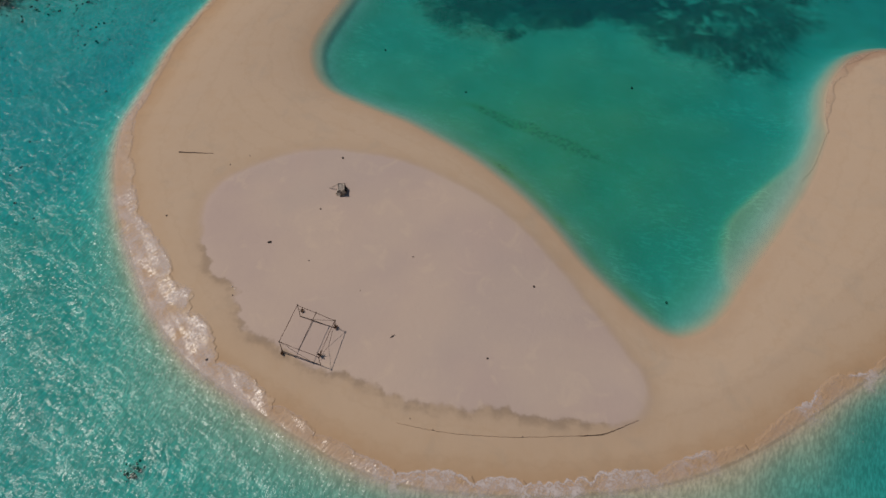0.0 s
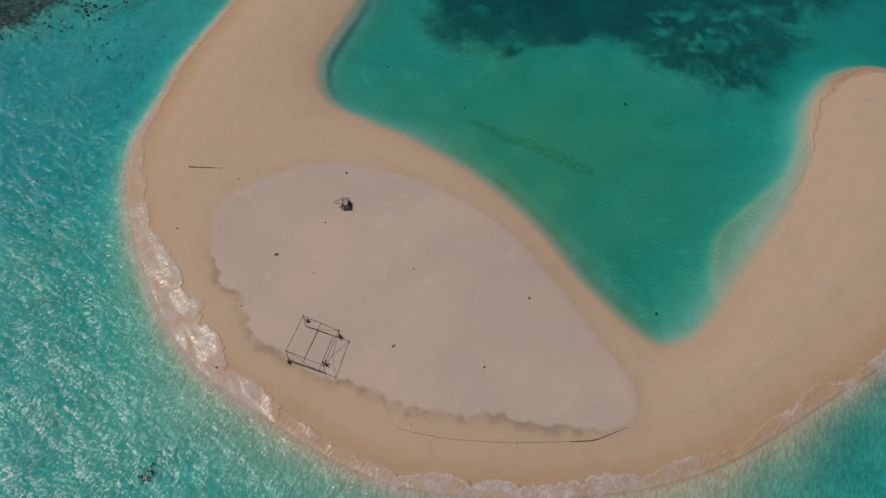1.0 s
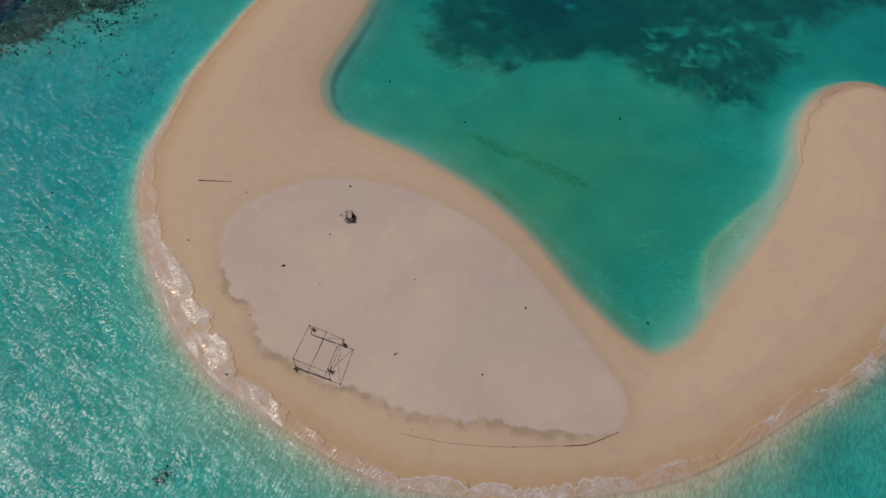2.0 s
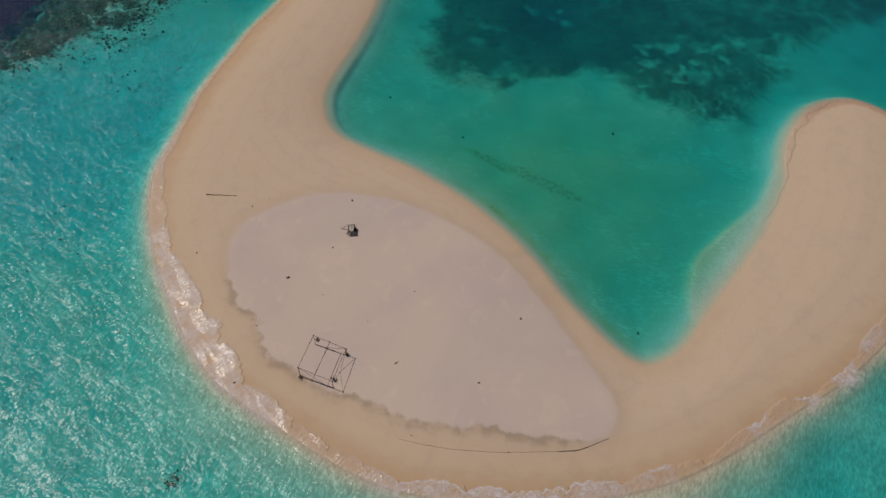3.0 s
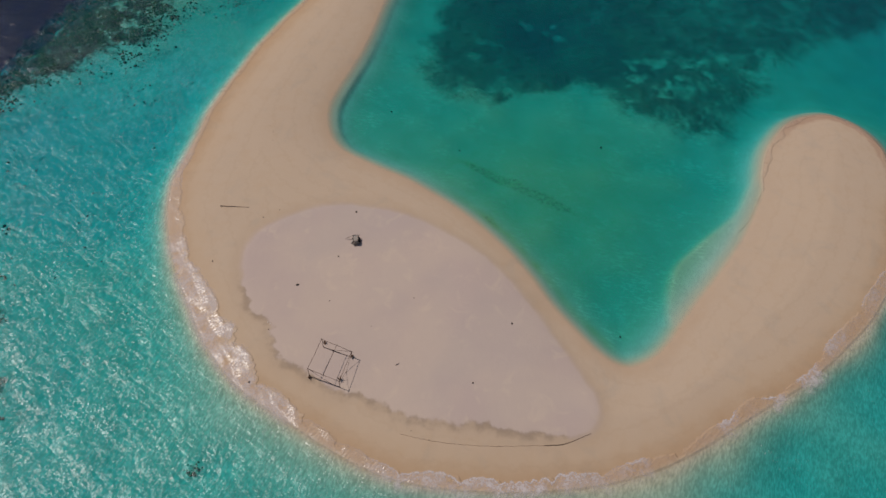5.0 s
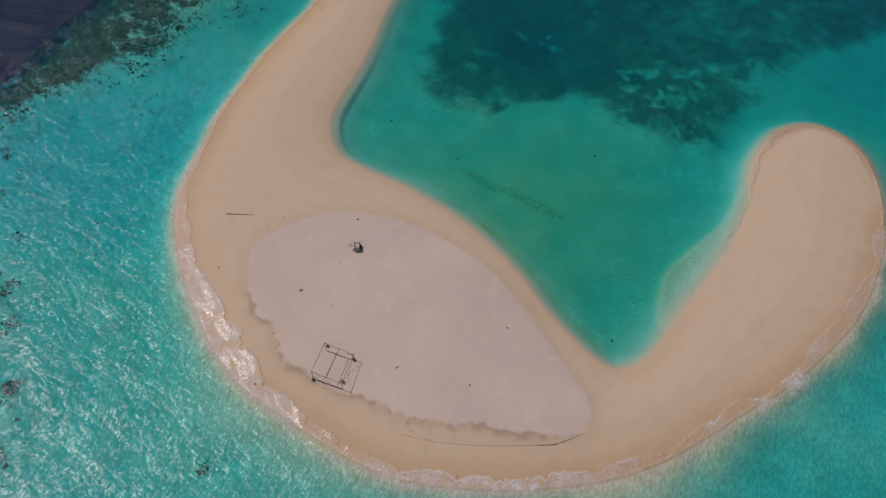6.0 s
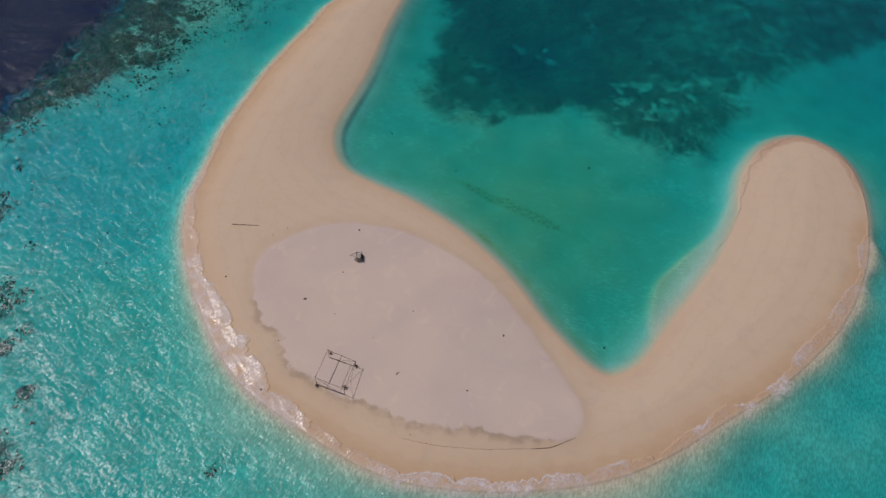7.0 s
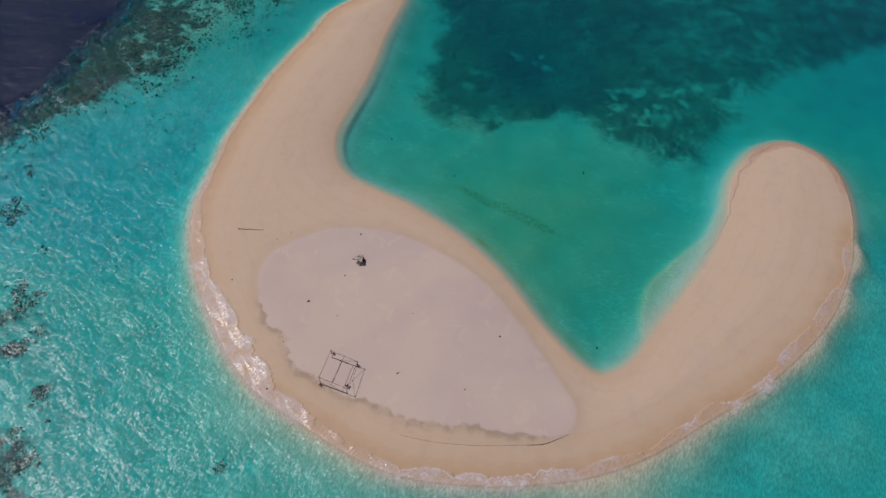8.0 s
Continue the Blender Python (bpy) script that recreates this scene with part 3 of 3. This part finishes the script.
    fine = np.arange(lo, hi + step / 2, step)
    grow = step * np.cumsum(1.32 ** np.arange(1, 26))
    grow = grow[grow < 2600]
    return np.r_[(lo - grow)[::-1], fine, hi + grow]


def sheet(name, xs, ys, z, fields, material):
    """A grid of quads over the plan, with its fields as point attributes."""
    nx, ny = len(xs), len(ys)
    gx, gy = np.meshgrid(xs, ys)
    mesh = bpy.data.meshes.new(name)
    k = np.arange(nx * ny).reshape(ny, nx)
    quads = np.stack([k[:-1, :-1], k[:-1, 1:], k[1:, 1:], k[1:, :-1]], -1).reshape(-1, 4)
    mesh.vertices.add(nx * ny)
    mesh.vertices.foreach_set("co", np.stack([gx, gy, z], -1).astype(np.float32).ravel())
    mesh.loops.add(quads.size)
    mesh.loops.foreach_set("vertex_index", quads.astype(np.int32).ravel())
    mesh.polygons.add(len(quads))
    mesh.polygons.foreach_set("loop_start", np.arange(0, quads.size, 4, dtype=np.int32))
    mesh.update(calc_edges=True)
    mesh.polygons.foreach_set("use_smooth", np.ones(len(quads), bool))
    for key, values in fields.items():
        mesh.attributes.new(key, "FLOAT", "POINT").data.foreach_set("value", values.astype(np.float32).ravel())
    mesh.materials.append(material)
    mesh.validate()
    return new(name, mesh)


# ---------------------------------------------------------------- ground and water
gxs, gys = stops(-102, 98, 0.36), stops(-48, 96, 0.36)
GX, GY = np.meshgrid(gxs, gys)
land = lay_of_land(GX, GY)
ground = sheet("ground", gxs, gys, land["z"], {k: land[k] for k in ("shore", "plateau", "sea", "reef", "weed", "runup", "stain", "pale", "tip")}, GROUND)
tagged(ground, "pale pinkish coral sand cay with shallow sandy sea floor", "sandbank", kind="structure")

calm = land["sea"] * ease(land["out"], 0.2, 4) * ease(160 - np.hypot(GX, GY), 0, 60)
fetch = 1 + 0.55 * ease(GY, -22, 40) * ease(-GX, 15, 45)
waves, rng = np.zeros_like(GX), np.random.RandomState(3)
for n in range(26):
    length = 1.5 * 1.085**n * rng.uniform(0.95, 1.05)
    way = radians(48 + rng.normal(0, 30))
    swell = 0.0036 * length * (0.4 + 1.2 * wobble(GX, GY, 14, 30 + n))
    waves += swell * np.sin(2 * math.pi / length * (GX * math.cos(way) + GY * math.sin(way)) + rng.uniform(0, 6.28) + 1.6 * wobble(GX, GY, 4 * length, n))
waves *= fetch
shoreward = 0.075 * wobble(GX, GY, 9, 61) * ease(land["out"], 1.5, 4) * ease(-land["out"], -26, -8)
waves += shoreward * np.sin(2 * math.pi / 5.6 * land["out"] + 5 * wobble(GX, GY, 8, 60))
water = sheet("water", gxs, gys, 0.34 * waves * (calm + 0.03), {"sea": ease(land["out"], -0.3, 0.8) * land["sea"] * fetch}, WATER)
tagged(water, "clear turquoise sea water with small wind ripples", "sea", kind="structure")


# ---------------------------------------------------------------- foam along the seaward shore
def foam_sheet():
    s = np.arange(3, RUN[-1] - 2, 0.22)
    x, y = np.interp(s, RUN, SEA_SIDE[:, 0]), np.interp(s, RUN, SEA_SIDE[:, 1])
    tx, ty = np.gradient(x, s), np.gradient(y, s)
    tx, ty = np.convolve(tx, np.ones(15) / 15, "same"), np.convolve(ty, np.ones(15) / 15, "same")
    norm = np.hypot(tx, ty) + 1e-9
    nx, ny = -ty / norm, tx / norm  # landward: the line runs with the cay on its left
    up, down = wash(s), np.full_like(s, 3.0)
    u, w = chart(x, y)
    south_east = ease(u, 12, 22)
    rich = ease(wobble(s, 0 * s, 11, 13), 0.12, 0.6) * (0.3 + 0.7 * ease(-w, -14, 2))
    rich = rich * (1 - south_east) + south_east * ease(wobble(s, 0 * s, 3.2, 40), 0.35, 0.62) + 0.08
    rich *= 1 - 0.75 * ease(-u, 14, 22) * ease(10 - w, 0, 8)
    carpet = (0.25 + 0.75 * ease(wobble(s, 0 * s, 6, 41), 0.2, 0.6)) * (1 - 0.75 * south_east) * ease(18 - w, 0, 12)
    rich *= 1 - 0.7 * ease(w, 6, 16) * ease(-u, 0, 10) - 0.4 * ease(u, 44, 54)
    cols, v = 27, np.linspace(0, 1, 27)
    off = (up[:, None] + 0.3) * (1 - v) - down[:, None] * v
    px, py = x[:, None] + nx[:, None] * off, y[:, None] + ny[:, None] * off
    z = np.maximum(lay_of_land(px, py)["z"], 0.03) + 0.035
    mesh = bpy.data.meshes.new("foam")
    k = np.arange(len(s) * cols).reshape(len(s), cols)
    faces = np.stack([k[:-1, :-1], k[:-1, 1:], k[1:, 1:], k[1:, :-1]], -1).reshape(-1, 4)
    mesh.from_pydata(np.stack([px, py, z], -1).reshape(-1, 3).tolist(), [], faces.tolist())
    for key, values in (("behind", up[:, None] - off), ("above", off), ("rich", np.broadcast_to(rich[:, None], px.shape)), ("sheet_foam", np.broadcast_to(carpet[:, None], px.shape))):
        mesh.attributes.new(key, "FLOAT", "POINT").data.foreach_set("value", values.astype(np.float32).ravel())
    mesh.polygons.foreach_set("use_smooth", np.ones(len(faces), bool))
    mesh.materials.append(FOAM)
    return tagged(new("foam", mesh), "thin lacy white foam left by small waves", "foam", kind="stuff")


foam_sheet()


# ---------------------------------------------------------------- coral heads on the reefs
def lump_shape():
    bm = bmesh.new()
    bmesh.ops.create_icosphere(bm, subdivisions=1, radius=1)
    verts = np.array([v.co[:] for v in bm.verts])
    faces = np.array([[v.index for v in f.verts] for f in bm.faces])
    bm.free()
    return verts, faces


def scatter(name, count, chance, box, size, label, seed):
    """Many small lumps of coral on the sea floor, where chance(fields) lets them stand."""
    r = np.random.RandomState(seed)
    x, y = r.uniform(box[0], box[1], count), r.uniform(box[2], box[3], count)
    f = lay_of_land(x, y)
    keep = r.rand(count) < chance(f, x, y) * ease(wobble(x, y, 2.6, seed) * 0.6 + wobble(x, y, 0.9, seed + 1) * 0.4, 0.35, 0.7)
    x, y, z = x[keep], y[keep], f["z"][keep]
    verts, faces = lump_shape()
    n = len(x)
    big = size[0] + (size[1] - size[0]) * r.rand(n) ** 3
    dims = big[:, None] * r.uniform(0.6, 1.3, (n, 3)) * (1, 1, 0.6)
    shape = verts[None] * (1 + 0.35 * (r.rand(n, len(verts), 1) - 0.5)) * dims[:, None]
    turn = r.uniform(0, 6.28, n)
    c, s = np.cos(turn)[:, None], np.sin(turn)[:, None]
    px = shape[..., 0] * c - shape[..., 1] * s + x[:, None]
    py = shape[..., 0] * s + shape[..., 1] * c + y[:, None]
    pz = np.minimum(shape[..., 2] + z[:, None] + 0.15 * dims[:, 2:3], -0.15)
    mesh = bpy.data.meshes.new(name)
    mesh.from_pydata(np.stack([px, py, pz], -1).reshape(-1, 3).tolist(), [], (faces[None] + len(verts) * np.arange(n)[:, None, None]).reshape(-1, 3).tolist())
    mesh.materials.append(CORAL)
    return tagged(new(name, mesh), label, "coral", kind="stuff")


scatter("outer_reef_corals", 260000, lambda f, x, y: f["sea"] * (f["reef"] * 1.25) ** 1.4 * (x < -20), (-100, -22, -42, 92), (0.07, 0.27),
        "dark brown coral heads on the outer reef flat", 11)
scatter("lagoon_corals", 14000, lambda f, x, y: (f["reef"] > 0.5) * f["reef"] * 0.8 * (x > -12), (-14, 98, 24, 94), (0.04, 0.11),
        "dark olive coral heads on the lagoon reef", 12)
scatter("scattered_corals", 5000, lambda f, x, y: f["sea"] * (f["out"] > 5) * (x < -36) * (0.25 + 0.9 * ease(y, 5, 30)) * (wobble(x, y, 6, 77) > 0.4), (-98, -36, -22, 70), (0.06, 0.22),
        "small dark coral heads scattered on the sandy flat", 13)


# ---------------------------------------------------------------- building things
def part(name, bm, material, parent, label=""):
    mesh = bpy.data.meshes.new(name)
    bm.normal_update()
    bm.to_mesh(mesh)
    bm.free()
    mesh.materials.append(material)
    ob = new(name, mesh)
    ob.parent = parent
    if label:
        tagged(ob, label)
    return ob


def thing(name, place, label, category, group="", kind="", turn=0.0):
    ob = new(name)
    ob.matrix_world = pose(*place, 0, 0, turn)
    return tagged(ob, label, category, group, kind)


def rod(a, b, r0, r1=None, sides=8, bends=4, crook=0.0, seed=0):
    """A pole from a to b, a little crooked, with a taper."""
    a, b, r1 = Vector(a), Vector(b), r0 if r1 is None else r1
    r = random.Random(seed)
    way = (b - a).normalized()
    side = way.orthogonal().normalized()
    over = way.cross(side)
    bm, rings = bmesh.new(), []
    for n in range(bends + 1):
        u = n / bends
        mid = a.lerp(b, u) + (side * r.uniform(-1, 1) + over * r.uniform(-1, 1)) * crook * (0 < n < bends)
        rad = (r0 + (r1 - r0) * u) * r.uniform(0.9, 1.1)
        rings.append([bm.verts.new(mid + (side * math.cos(t) + over * math.sin(t)) * rad) for t in np.arange(sides) * 2 * math.pi / sides])
    for lo, hi in zip(rings, rings[1:]):
        for n in range(sides):
            bm.faces.new((lo[n], lo[(n + 1) % sides], hi[(n + 1) % sides], hi[n])).smooth = True
    bm.faces.new(rings[0][::-1])
    bm.faces.new(rings[-1])
    return bm


def cloth(corners, sag=0.1, cells=8, thick=0.012, pinch=0.0):
    """A stretched cloth between four corners, sagging in its middle, its free edges drawn in by pinch."""
    a, b, c, d = (Vector(p) for p in corners)
    bm, grid = bmesh.new(), []
    mid = (a + b + c + d) / 4
    for i in range(cells + 1):
        row = []
        for j in range(cells + 1):
            u, v = i / cells, j / cells
            p = a.lerp(b, u).lerp(d.lerp(c, u), v)
            hu, hv = 4 * u * (1 - u), 4 * v * (1 - v)
            p = p.lerp(mid, pinch * (hu * abs(2 * v - 1) ** 3 + hv * abs(2 * u - 1) ** 3))
            row.append(bm.verts.new(p - Vector((0, 0, sag * hu * hv)) + Vector((0, 0, 0.015 * math.sin(9 * u + 5 * v)))))
        grid.append(row)
    for i in range(cells):
        for j in range(cells):
            bm.faces.new((grid[i][j], grid[i + 1][j], grid[i + 1][j + 1], grid[i][j + 1])).smooth = True
    bmesh.ops.solidify(bm, geom=bm.faces[:], thickness=thick)
    return bm


def frond_tuft(seed, length=0.75, blades=24):
    """A bundle of dry palm leaves tied to a post: narrow blades that fan upwards and bend over at the tip."""
    r, bm = random.Random(seed), bmesh.new()
    for n in range(blades):
        turn, reach = r.uniform(0, 6.28), length * r.uniform(0.6, 1.1)
        out, side = Vector((math.cos(turn), math.sin(turn), 0)), Vector((-math.sin(turn), math.cos(turn), 0))
        rise, wide, row = r.uniform(0.5, 1.15), r.uniform(0.022, 0.042), []
        for k in range(6):
            u = k / 5
            p = out * reach * (0.22 * u + 0.28 * u * u) + Vector((0, 0, rise * reach * (u * 1.7 - u * u * 0.8)))
            w = wide * (0.6 + 0.9 * u) * (1 - u**3) + 0.006
            row.append((bm.verts.new(p - side * w), bm.verts.new(p + Vector((0, 0, w * 0.5))), bm.verts.new(p + side * w)))
        for p, q in zip(row, row[1:]):
            bm.faces.new((p[0], p[1], q[1], q[0]))
            bm.faces.new((p[1], p[2], q[2], q[1]))
    bmesh.ops.solidify(bm, geom=bm.faces[:], thickness=0.008)
    return bm


# ---------------------------------------------------------------- pole pavilion on the plateau
def pavilion():
    nw, ne, sw, se = Vector((-15.29, -15.64, 0)), Vector((-11.69, -16.62, 0)), Vector((-16.17, -19.44, 0)), Vector((-12.47, -20.47, 0))
    base = height_at(-13.9, -18.0)
    mid = (nw + ne + sw + se) / 4
    frame_ob = thing("pole_pavilion", (mid.x, mid.y, base), "bare square pavilion frame of thin dark poles standing on sand", "pavilion")
    nw, ne, sw, se = nw - mid, ne - mid, sw - mid, se - mid
    # the posts differ in length, so the top slopes down to the east
    up = {id(c): Vector((0, 0, h)) for c, h in ((nw, 2.0), (ne, 1.48), (sw, 1.85), (se, 1.5))}
    tops = [c + up[id(c)] for c in (nw, ne, sw, se)]
    for n, (c, top) in enumerate(zip((nw, ne, sw, se), tops)):
        part("post", rod(c - Vector((0, 0, 0.25)), top + Vector((0, 0, 0.10)), 0.036, 0.030, crook=0.02, seed=n), POLE, frame_ob)
        bm = bmesh.new()
        bmesh.ops.create_cone(bm, cap_ends=True, segments=10, radius1=0.055, radius2=0.05, depth=0.14)
        tie = part("rope_lashing", bm, ROPE, frame_ob)
        tie.location = top
    t_nw, t_ne, t_sw, t_se = tops
    for n, (a, b) in enumerate(((t_nw, t_ne), (t_sw, t_se), (t_nw, t_sw), (t_ne, t_se), (t_nw.lerp(t_ne, 0.5), t_sw.lerp(t_se, 0.5)))):
        lift = Vector((0, 0, 0.0 if n < 2 else 0.06))
        ends = (b - a).normalized() * 0.10
        part("top_beam", rod(a + lift - ends, b + lift + ends, 0.028, 0.024, crook=0.02, seed=10 + n), POLE, frame_ob)
    # added poles that thicken the line of post and beam shadows on the sand
    for n, (a, b) in enumerate(((nw, ne), (sw, se))):
        lift = Vector((0, 0, 0.06))
        part("shadow_line_pole", rod(a + lift, b + lift, 0.028, 0.025, crook=0.02, seed=20 + n), POLE, frame_ob, "dark pole added to thicken the shadow line along the base")
    foot = ne.lerp(se, 0.5) + Vector((0, 0, 0.03))
    for n, (a, b) in enumerate(((foot, t_ne), (foot, t_se), (t_sw, sw.lerp(se, 0.72) + Vector((0, 0, 0.1))), (t_ne, ne.lerp(nw, 0.72) + Vector((0, 0, 0.1))))):
        part("brace", rod(a, b, 0.018, 0.015, crook=0.015, seed=30 + n), POLE, frame_ob, "thin diagonal brace pole")
    for n, (x, y, size, tall) in enumerate(((-15.22, -15.12, 0.60, 0.55), (-11.74, -16.56, 0.60, 0.75), (-16.18, -19.56, 0.62, 0.6), (-12.68, -19.55, 0.70, 0.95))):
        tuft = part("palm_leaf_tuft", frond_tuft(40 + n, size), FROND, frame_ob, "bundle of dry brown palm leaves at the foot of a post")
        tuft.scale = (0.75, 1.0, tall)
        tuft.location = (x - mid.x, y - mid.y, height_at(x, y) - base - 0.02)
    return frame_ob


pavilion()


# ---------------------------------------------------------------- small tent
def tent():
    z = height_at(-14.0, 0.2)
    ob = thing("beach_tent", (-14.0, 0.2, z), "small grey canvas beach tent with pegged flaps, open side", "tent")
    nw, ne, se, sw = (Vector(p) for p in ((-0.36, 0.46, 0.84), (0.30, 0.58, 0.82), (0.46, -0.44, 0.78), (-0.18, -0.52, 0.80)))
    f_nw, f_ne, f_e, f_s, f_w = (Vector(p) for p in ((-0.52, 0.62, 0), (0.50, 0.78, 0), (0.76, -0.10, 0), (0.0, -0.78, 0), (-0.60, -0.40, 0)))
    front = sw.lerp(se, 0.5)
    part("roof_cloth", cloth((sw, se, ne, nw), 0.04), CANVAS, ob, "pale sun-bleached roof cloth")
    part("front_cloth", cloth((sw, front, f_s, f_w), 0.03, pinch=0.14), TARP, ob, "shaded grey front cloth pegged to a point")
    part("front_cloth", cloth((front, se, f_e, f_s), 0.03, pinch=0.14), TARP, ob, "shaded grey front cloth pegged to a point")
    part("back_cloth", cloth((ne, nw, f_nw, f_ne), 0.03, pinch=0.1), CANVAS, ob)
    part("side_cloth", cloth((nw, sw, f_w, f_nw), 0.03, pinch=0.1), CANVAS, ob)
    part("flap", cloth((nw.lerp(sw, 0.15), nw, Vector((-1.22, 0.44, 0.03)), Vector((-1.28, 0.34, 0.03))), 0.05, pinch=0.1), CANVAS, ob, "pale guyed flap")
    # two added dark sheets give the open side its shade
    part("floor_shade", cloth([p * 0.88 + Vector((0, 0, 0.03)) for p in (f_nw, f_w, f_e, f_ne)], 0.0), TENT_SHADE, ob, "dark sheet standing in for the shade on the tent floor")
    part("opening_shade", cloth((se.lerp(ne, 0.25), se.lerp(ne, 0.75), f_e.lerp(f_ne, 0.7) + Vector((0.06, 0, 0.12)), f_e.lerp(f_ne, 0.3) + Vector((0.06, 0, 0.12))), 0.05, pinch=0.2), TENT_SHADE, ob, "dark sheet standing in for the shade in the tent's open side")
    for n, (foot, top) in enumerate(((f_nw, nw), (f_ne, ne), (f_e, se), (f_w, sw))):
        part("pole", rod(foot * 0.94 + Vector((0, 0, -0.1)), top + Vector((0, 0, 0.05)), 0.018, 0.015, seed=50 + n), POLE, ob)
    for n, (a, b) in enumerate(((nw, (-0.25, 1.15, 0.02)), (ne, (0.36, 1.20, 0.02)), (nw, (-1.34, 0.40, 0.02)))):
        line = part("guy_rope", rod(a, b, 0.008, sides=5, bends=3), ROPE, ob)
        part("peg", rod(Vector(b) - Vector((0, 0, 0.12)), Vector(b) + Vector((0, 0, 0.10)), 0.022, 0.014, sides=6, bends=2), POLE, line)


tent()


# ---------------------------------------------------------------- driftwood, wrack and debris
def log():
    z = height_at(-31.25, 4.4) + 0.035
    ob = thing("driftwood_pole", (-31.25, 4.40, z), "long thin brown driftwood pole lying on sand", "driftwood")
    part("shaft", rod((-1.88, -0.10, 0), (1.9, 0.10, 0.0), 0.050, 0.034, bends=9, crook=0.03, seed=3), DRIFT, ob)
    part("root_end", rod((-1.96, -0.12, 0.0), (-1.7, -0.09, 0.01), 0.065, 0.05, bends=3, crook=0.01, seed=4), DRIFT, ob, "thick dark root end")


log()


def wrack_line(points, wide, label, seed, material=WRACK):
    """A ragged line of dry weed along an old swash mark."""
    line = spline(points, False, 24)
    r, bm, rows = random.Random(seed), bmesh.new(), []
    zs = lay_of_land(line[:, 0], line[:, 1])["z"]
    for n, ((x, y), z) in enumerate(zip(line, zs)):
        u = n / (len(line) - 1)
        w = wide * (0.35 + 0.65 * math.sin(math.pi * min(1, u * 1.1 + 0.02)) ** 0.6) * r.uniform(0.5, 1.3)
        dy = r.uniform(-0.03, 0.03)
        rows.append([bm.verts.new((x, y + dy + k * w, z + h)) for k, h in ((-1, -0.01), (0, 0.05), (1, -0.01))])
    for a, b in zip(rows, rows[1:]):
        for k in (0, 1):
            bm.faces.new((a[k], b[k], b[k + 1], a[k + 1]))
    ob = part("seaweed_line", bm, material, None)
    return tagged(ob, label, "seaweed", kind="stuff")


wrack_line([(10.76, -24.87), (11.56, -24.76), (12.99, -24.50), (14.54, -23.80), (16.11, -23.01)], 0.07, "thin dark line of dry seaweed on the wash mark", 1)
wrack_line([(-5.12, -25.15), (-1.15, -25.63), (2.73, -25.65), (5.63, -25.49), (8.81, -25.10), (10.94, -24.85)], 0.020, "faint broken line of dry seaweed on the sand", 2, BLEACHED)


wrack_line([(44.38, 17.78), (42.46, 14.17), (40.89, 11.20), (38.83, 8.81)], 0.005, "faint brown line of sun-bleached seaweed on the sand spit", 3, BLEACHED)


def chunk(place, size, label, name="coconut_husk", category="debris", seed=0, material=HUSK):
    r, bm = random.Random(seed), bmesh.new()
    bmesh.ops.create_icosphere(bm, subdivisions=2, radius=1)
    size *= 0.8
    sx, sy, sz = size * r.uniform(0.8, 1.3), size * r.uniform(0.6, 0.9), size * r.uniform(0.5, 0.75)
    for v in bm.verts:
        k = 1 + 0.45 * (noise.noise(v.co * 1.4 + Vector((seed * 7.1, 0, 0))))
        v.co = Vector((v.co.x * sx, v.co.y * sy, v.co.z * sz)) * k
    for f in bm.faces:
        f.smooth = True
    ob = part(name, bm, material, None)
    ob.matrix_world = pose(place[0], place[1], place[2] + sz * 0.45, 0, 0, r.uniform(0, 360))
    return tagged(ob, label, category, group="debris on the sand" if name == "coconut_husk" else "")


for n, (x, y, size) in enumerate(((-14.70, 5.41, 0.17), (-15.80, -2.41, 0.13), (-20.12, -7.33, 0.21), (-15.72, -9.23, 0.10), (-10.10, -12.26, 0.07), (-5.36, -7.68, 0.09),
                                  (6.99, -9.95, 0.15), (2.58, -18.42, 0.15), (-31.72, -4.73, 0.14), (-25.13, 4.55, 0.09), (-26.97, 3.02, 0.10),
                                  (-22.24, -13.90, 0.10), (-23.00, -20.55, 0.16))):
    chunk((x, y, height_at(x, y)), size, "small dark husk lying on pale sand", seed=n)
for n, (x, y, size) in enumerate(((-30.24, 20.67, 0.07), (-29.52, 19.40, 0.07), (-29.08, 17.71, 0.07), (-3.90, -24.69, 0.07), (-1.85, -25.49, 0.06), (5.90, -25.43, 0.08))):
    chunk((x, y, height_at(x, y)), size, "tiny brown husk fragment half buried in sand", seed=30 + n)
SHELL = plain_material("white_shell", (0.62, 0.55, 0.48), (0.78, 0.72, 0.66), 20, 0.5)
for n, (x, y, size) in enumerate(((-22.55, -12.93, 0.09), (-22.24, -13.14, 0.08))):
    chunk((x, y, height_at(x, y)), size, "small bleached white shell on stained sand", "shell", "shell", 50 + n, SHELL)


def twig():
    x, y = -6.38, -17.04
    ob = thing("driftwood_twig", (x, y, height_at(x, y) + 0.03), "small dark forked twig lying on pale sand", "driftwood")
    part("stem", rod((-0.16, -0.10, 0), (0.10, 0.10, 0.02), 0.045, 0.03, sides=6, crook=0.01, seed=70), HUSK, ob)
    part("branch", rod((0.04, 0.06, 0.02), (0.24, 0.22, 0.05), 0.026, 0.012, sides=6, crook=0.01, seed=71), HUSK, ob)
    part("branch", rod((-0.02, 0.0, 0.02), (-0.05, 0.16, 0.04), 0.022, 0.012, sides=6, crook=0.01, seed=72), HUSK, ob)


twig()
for n, (x, y, size) in enumerate(((21.07, -9.02, 0.22), (-12.92, 29.42, 0.22), (20.96, 25.42, 0.25), (-1.30, 21.84, 0.18))):
    chunk((x, y, height_at(x, y)), size, "single dark coral boulder on the lagoon floor", "coral_boulder", "coral", 60 + n, CORAL)
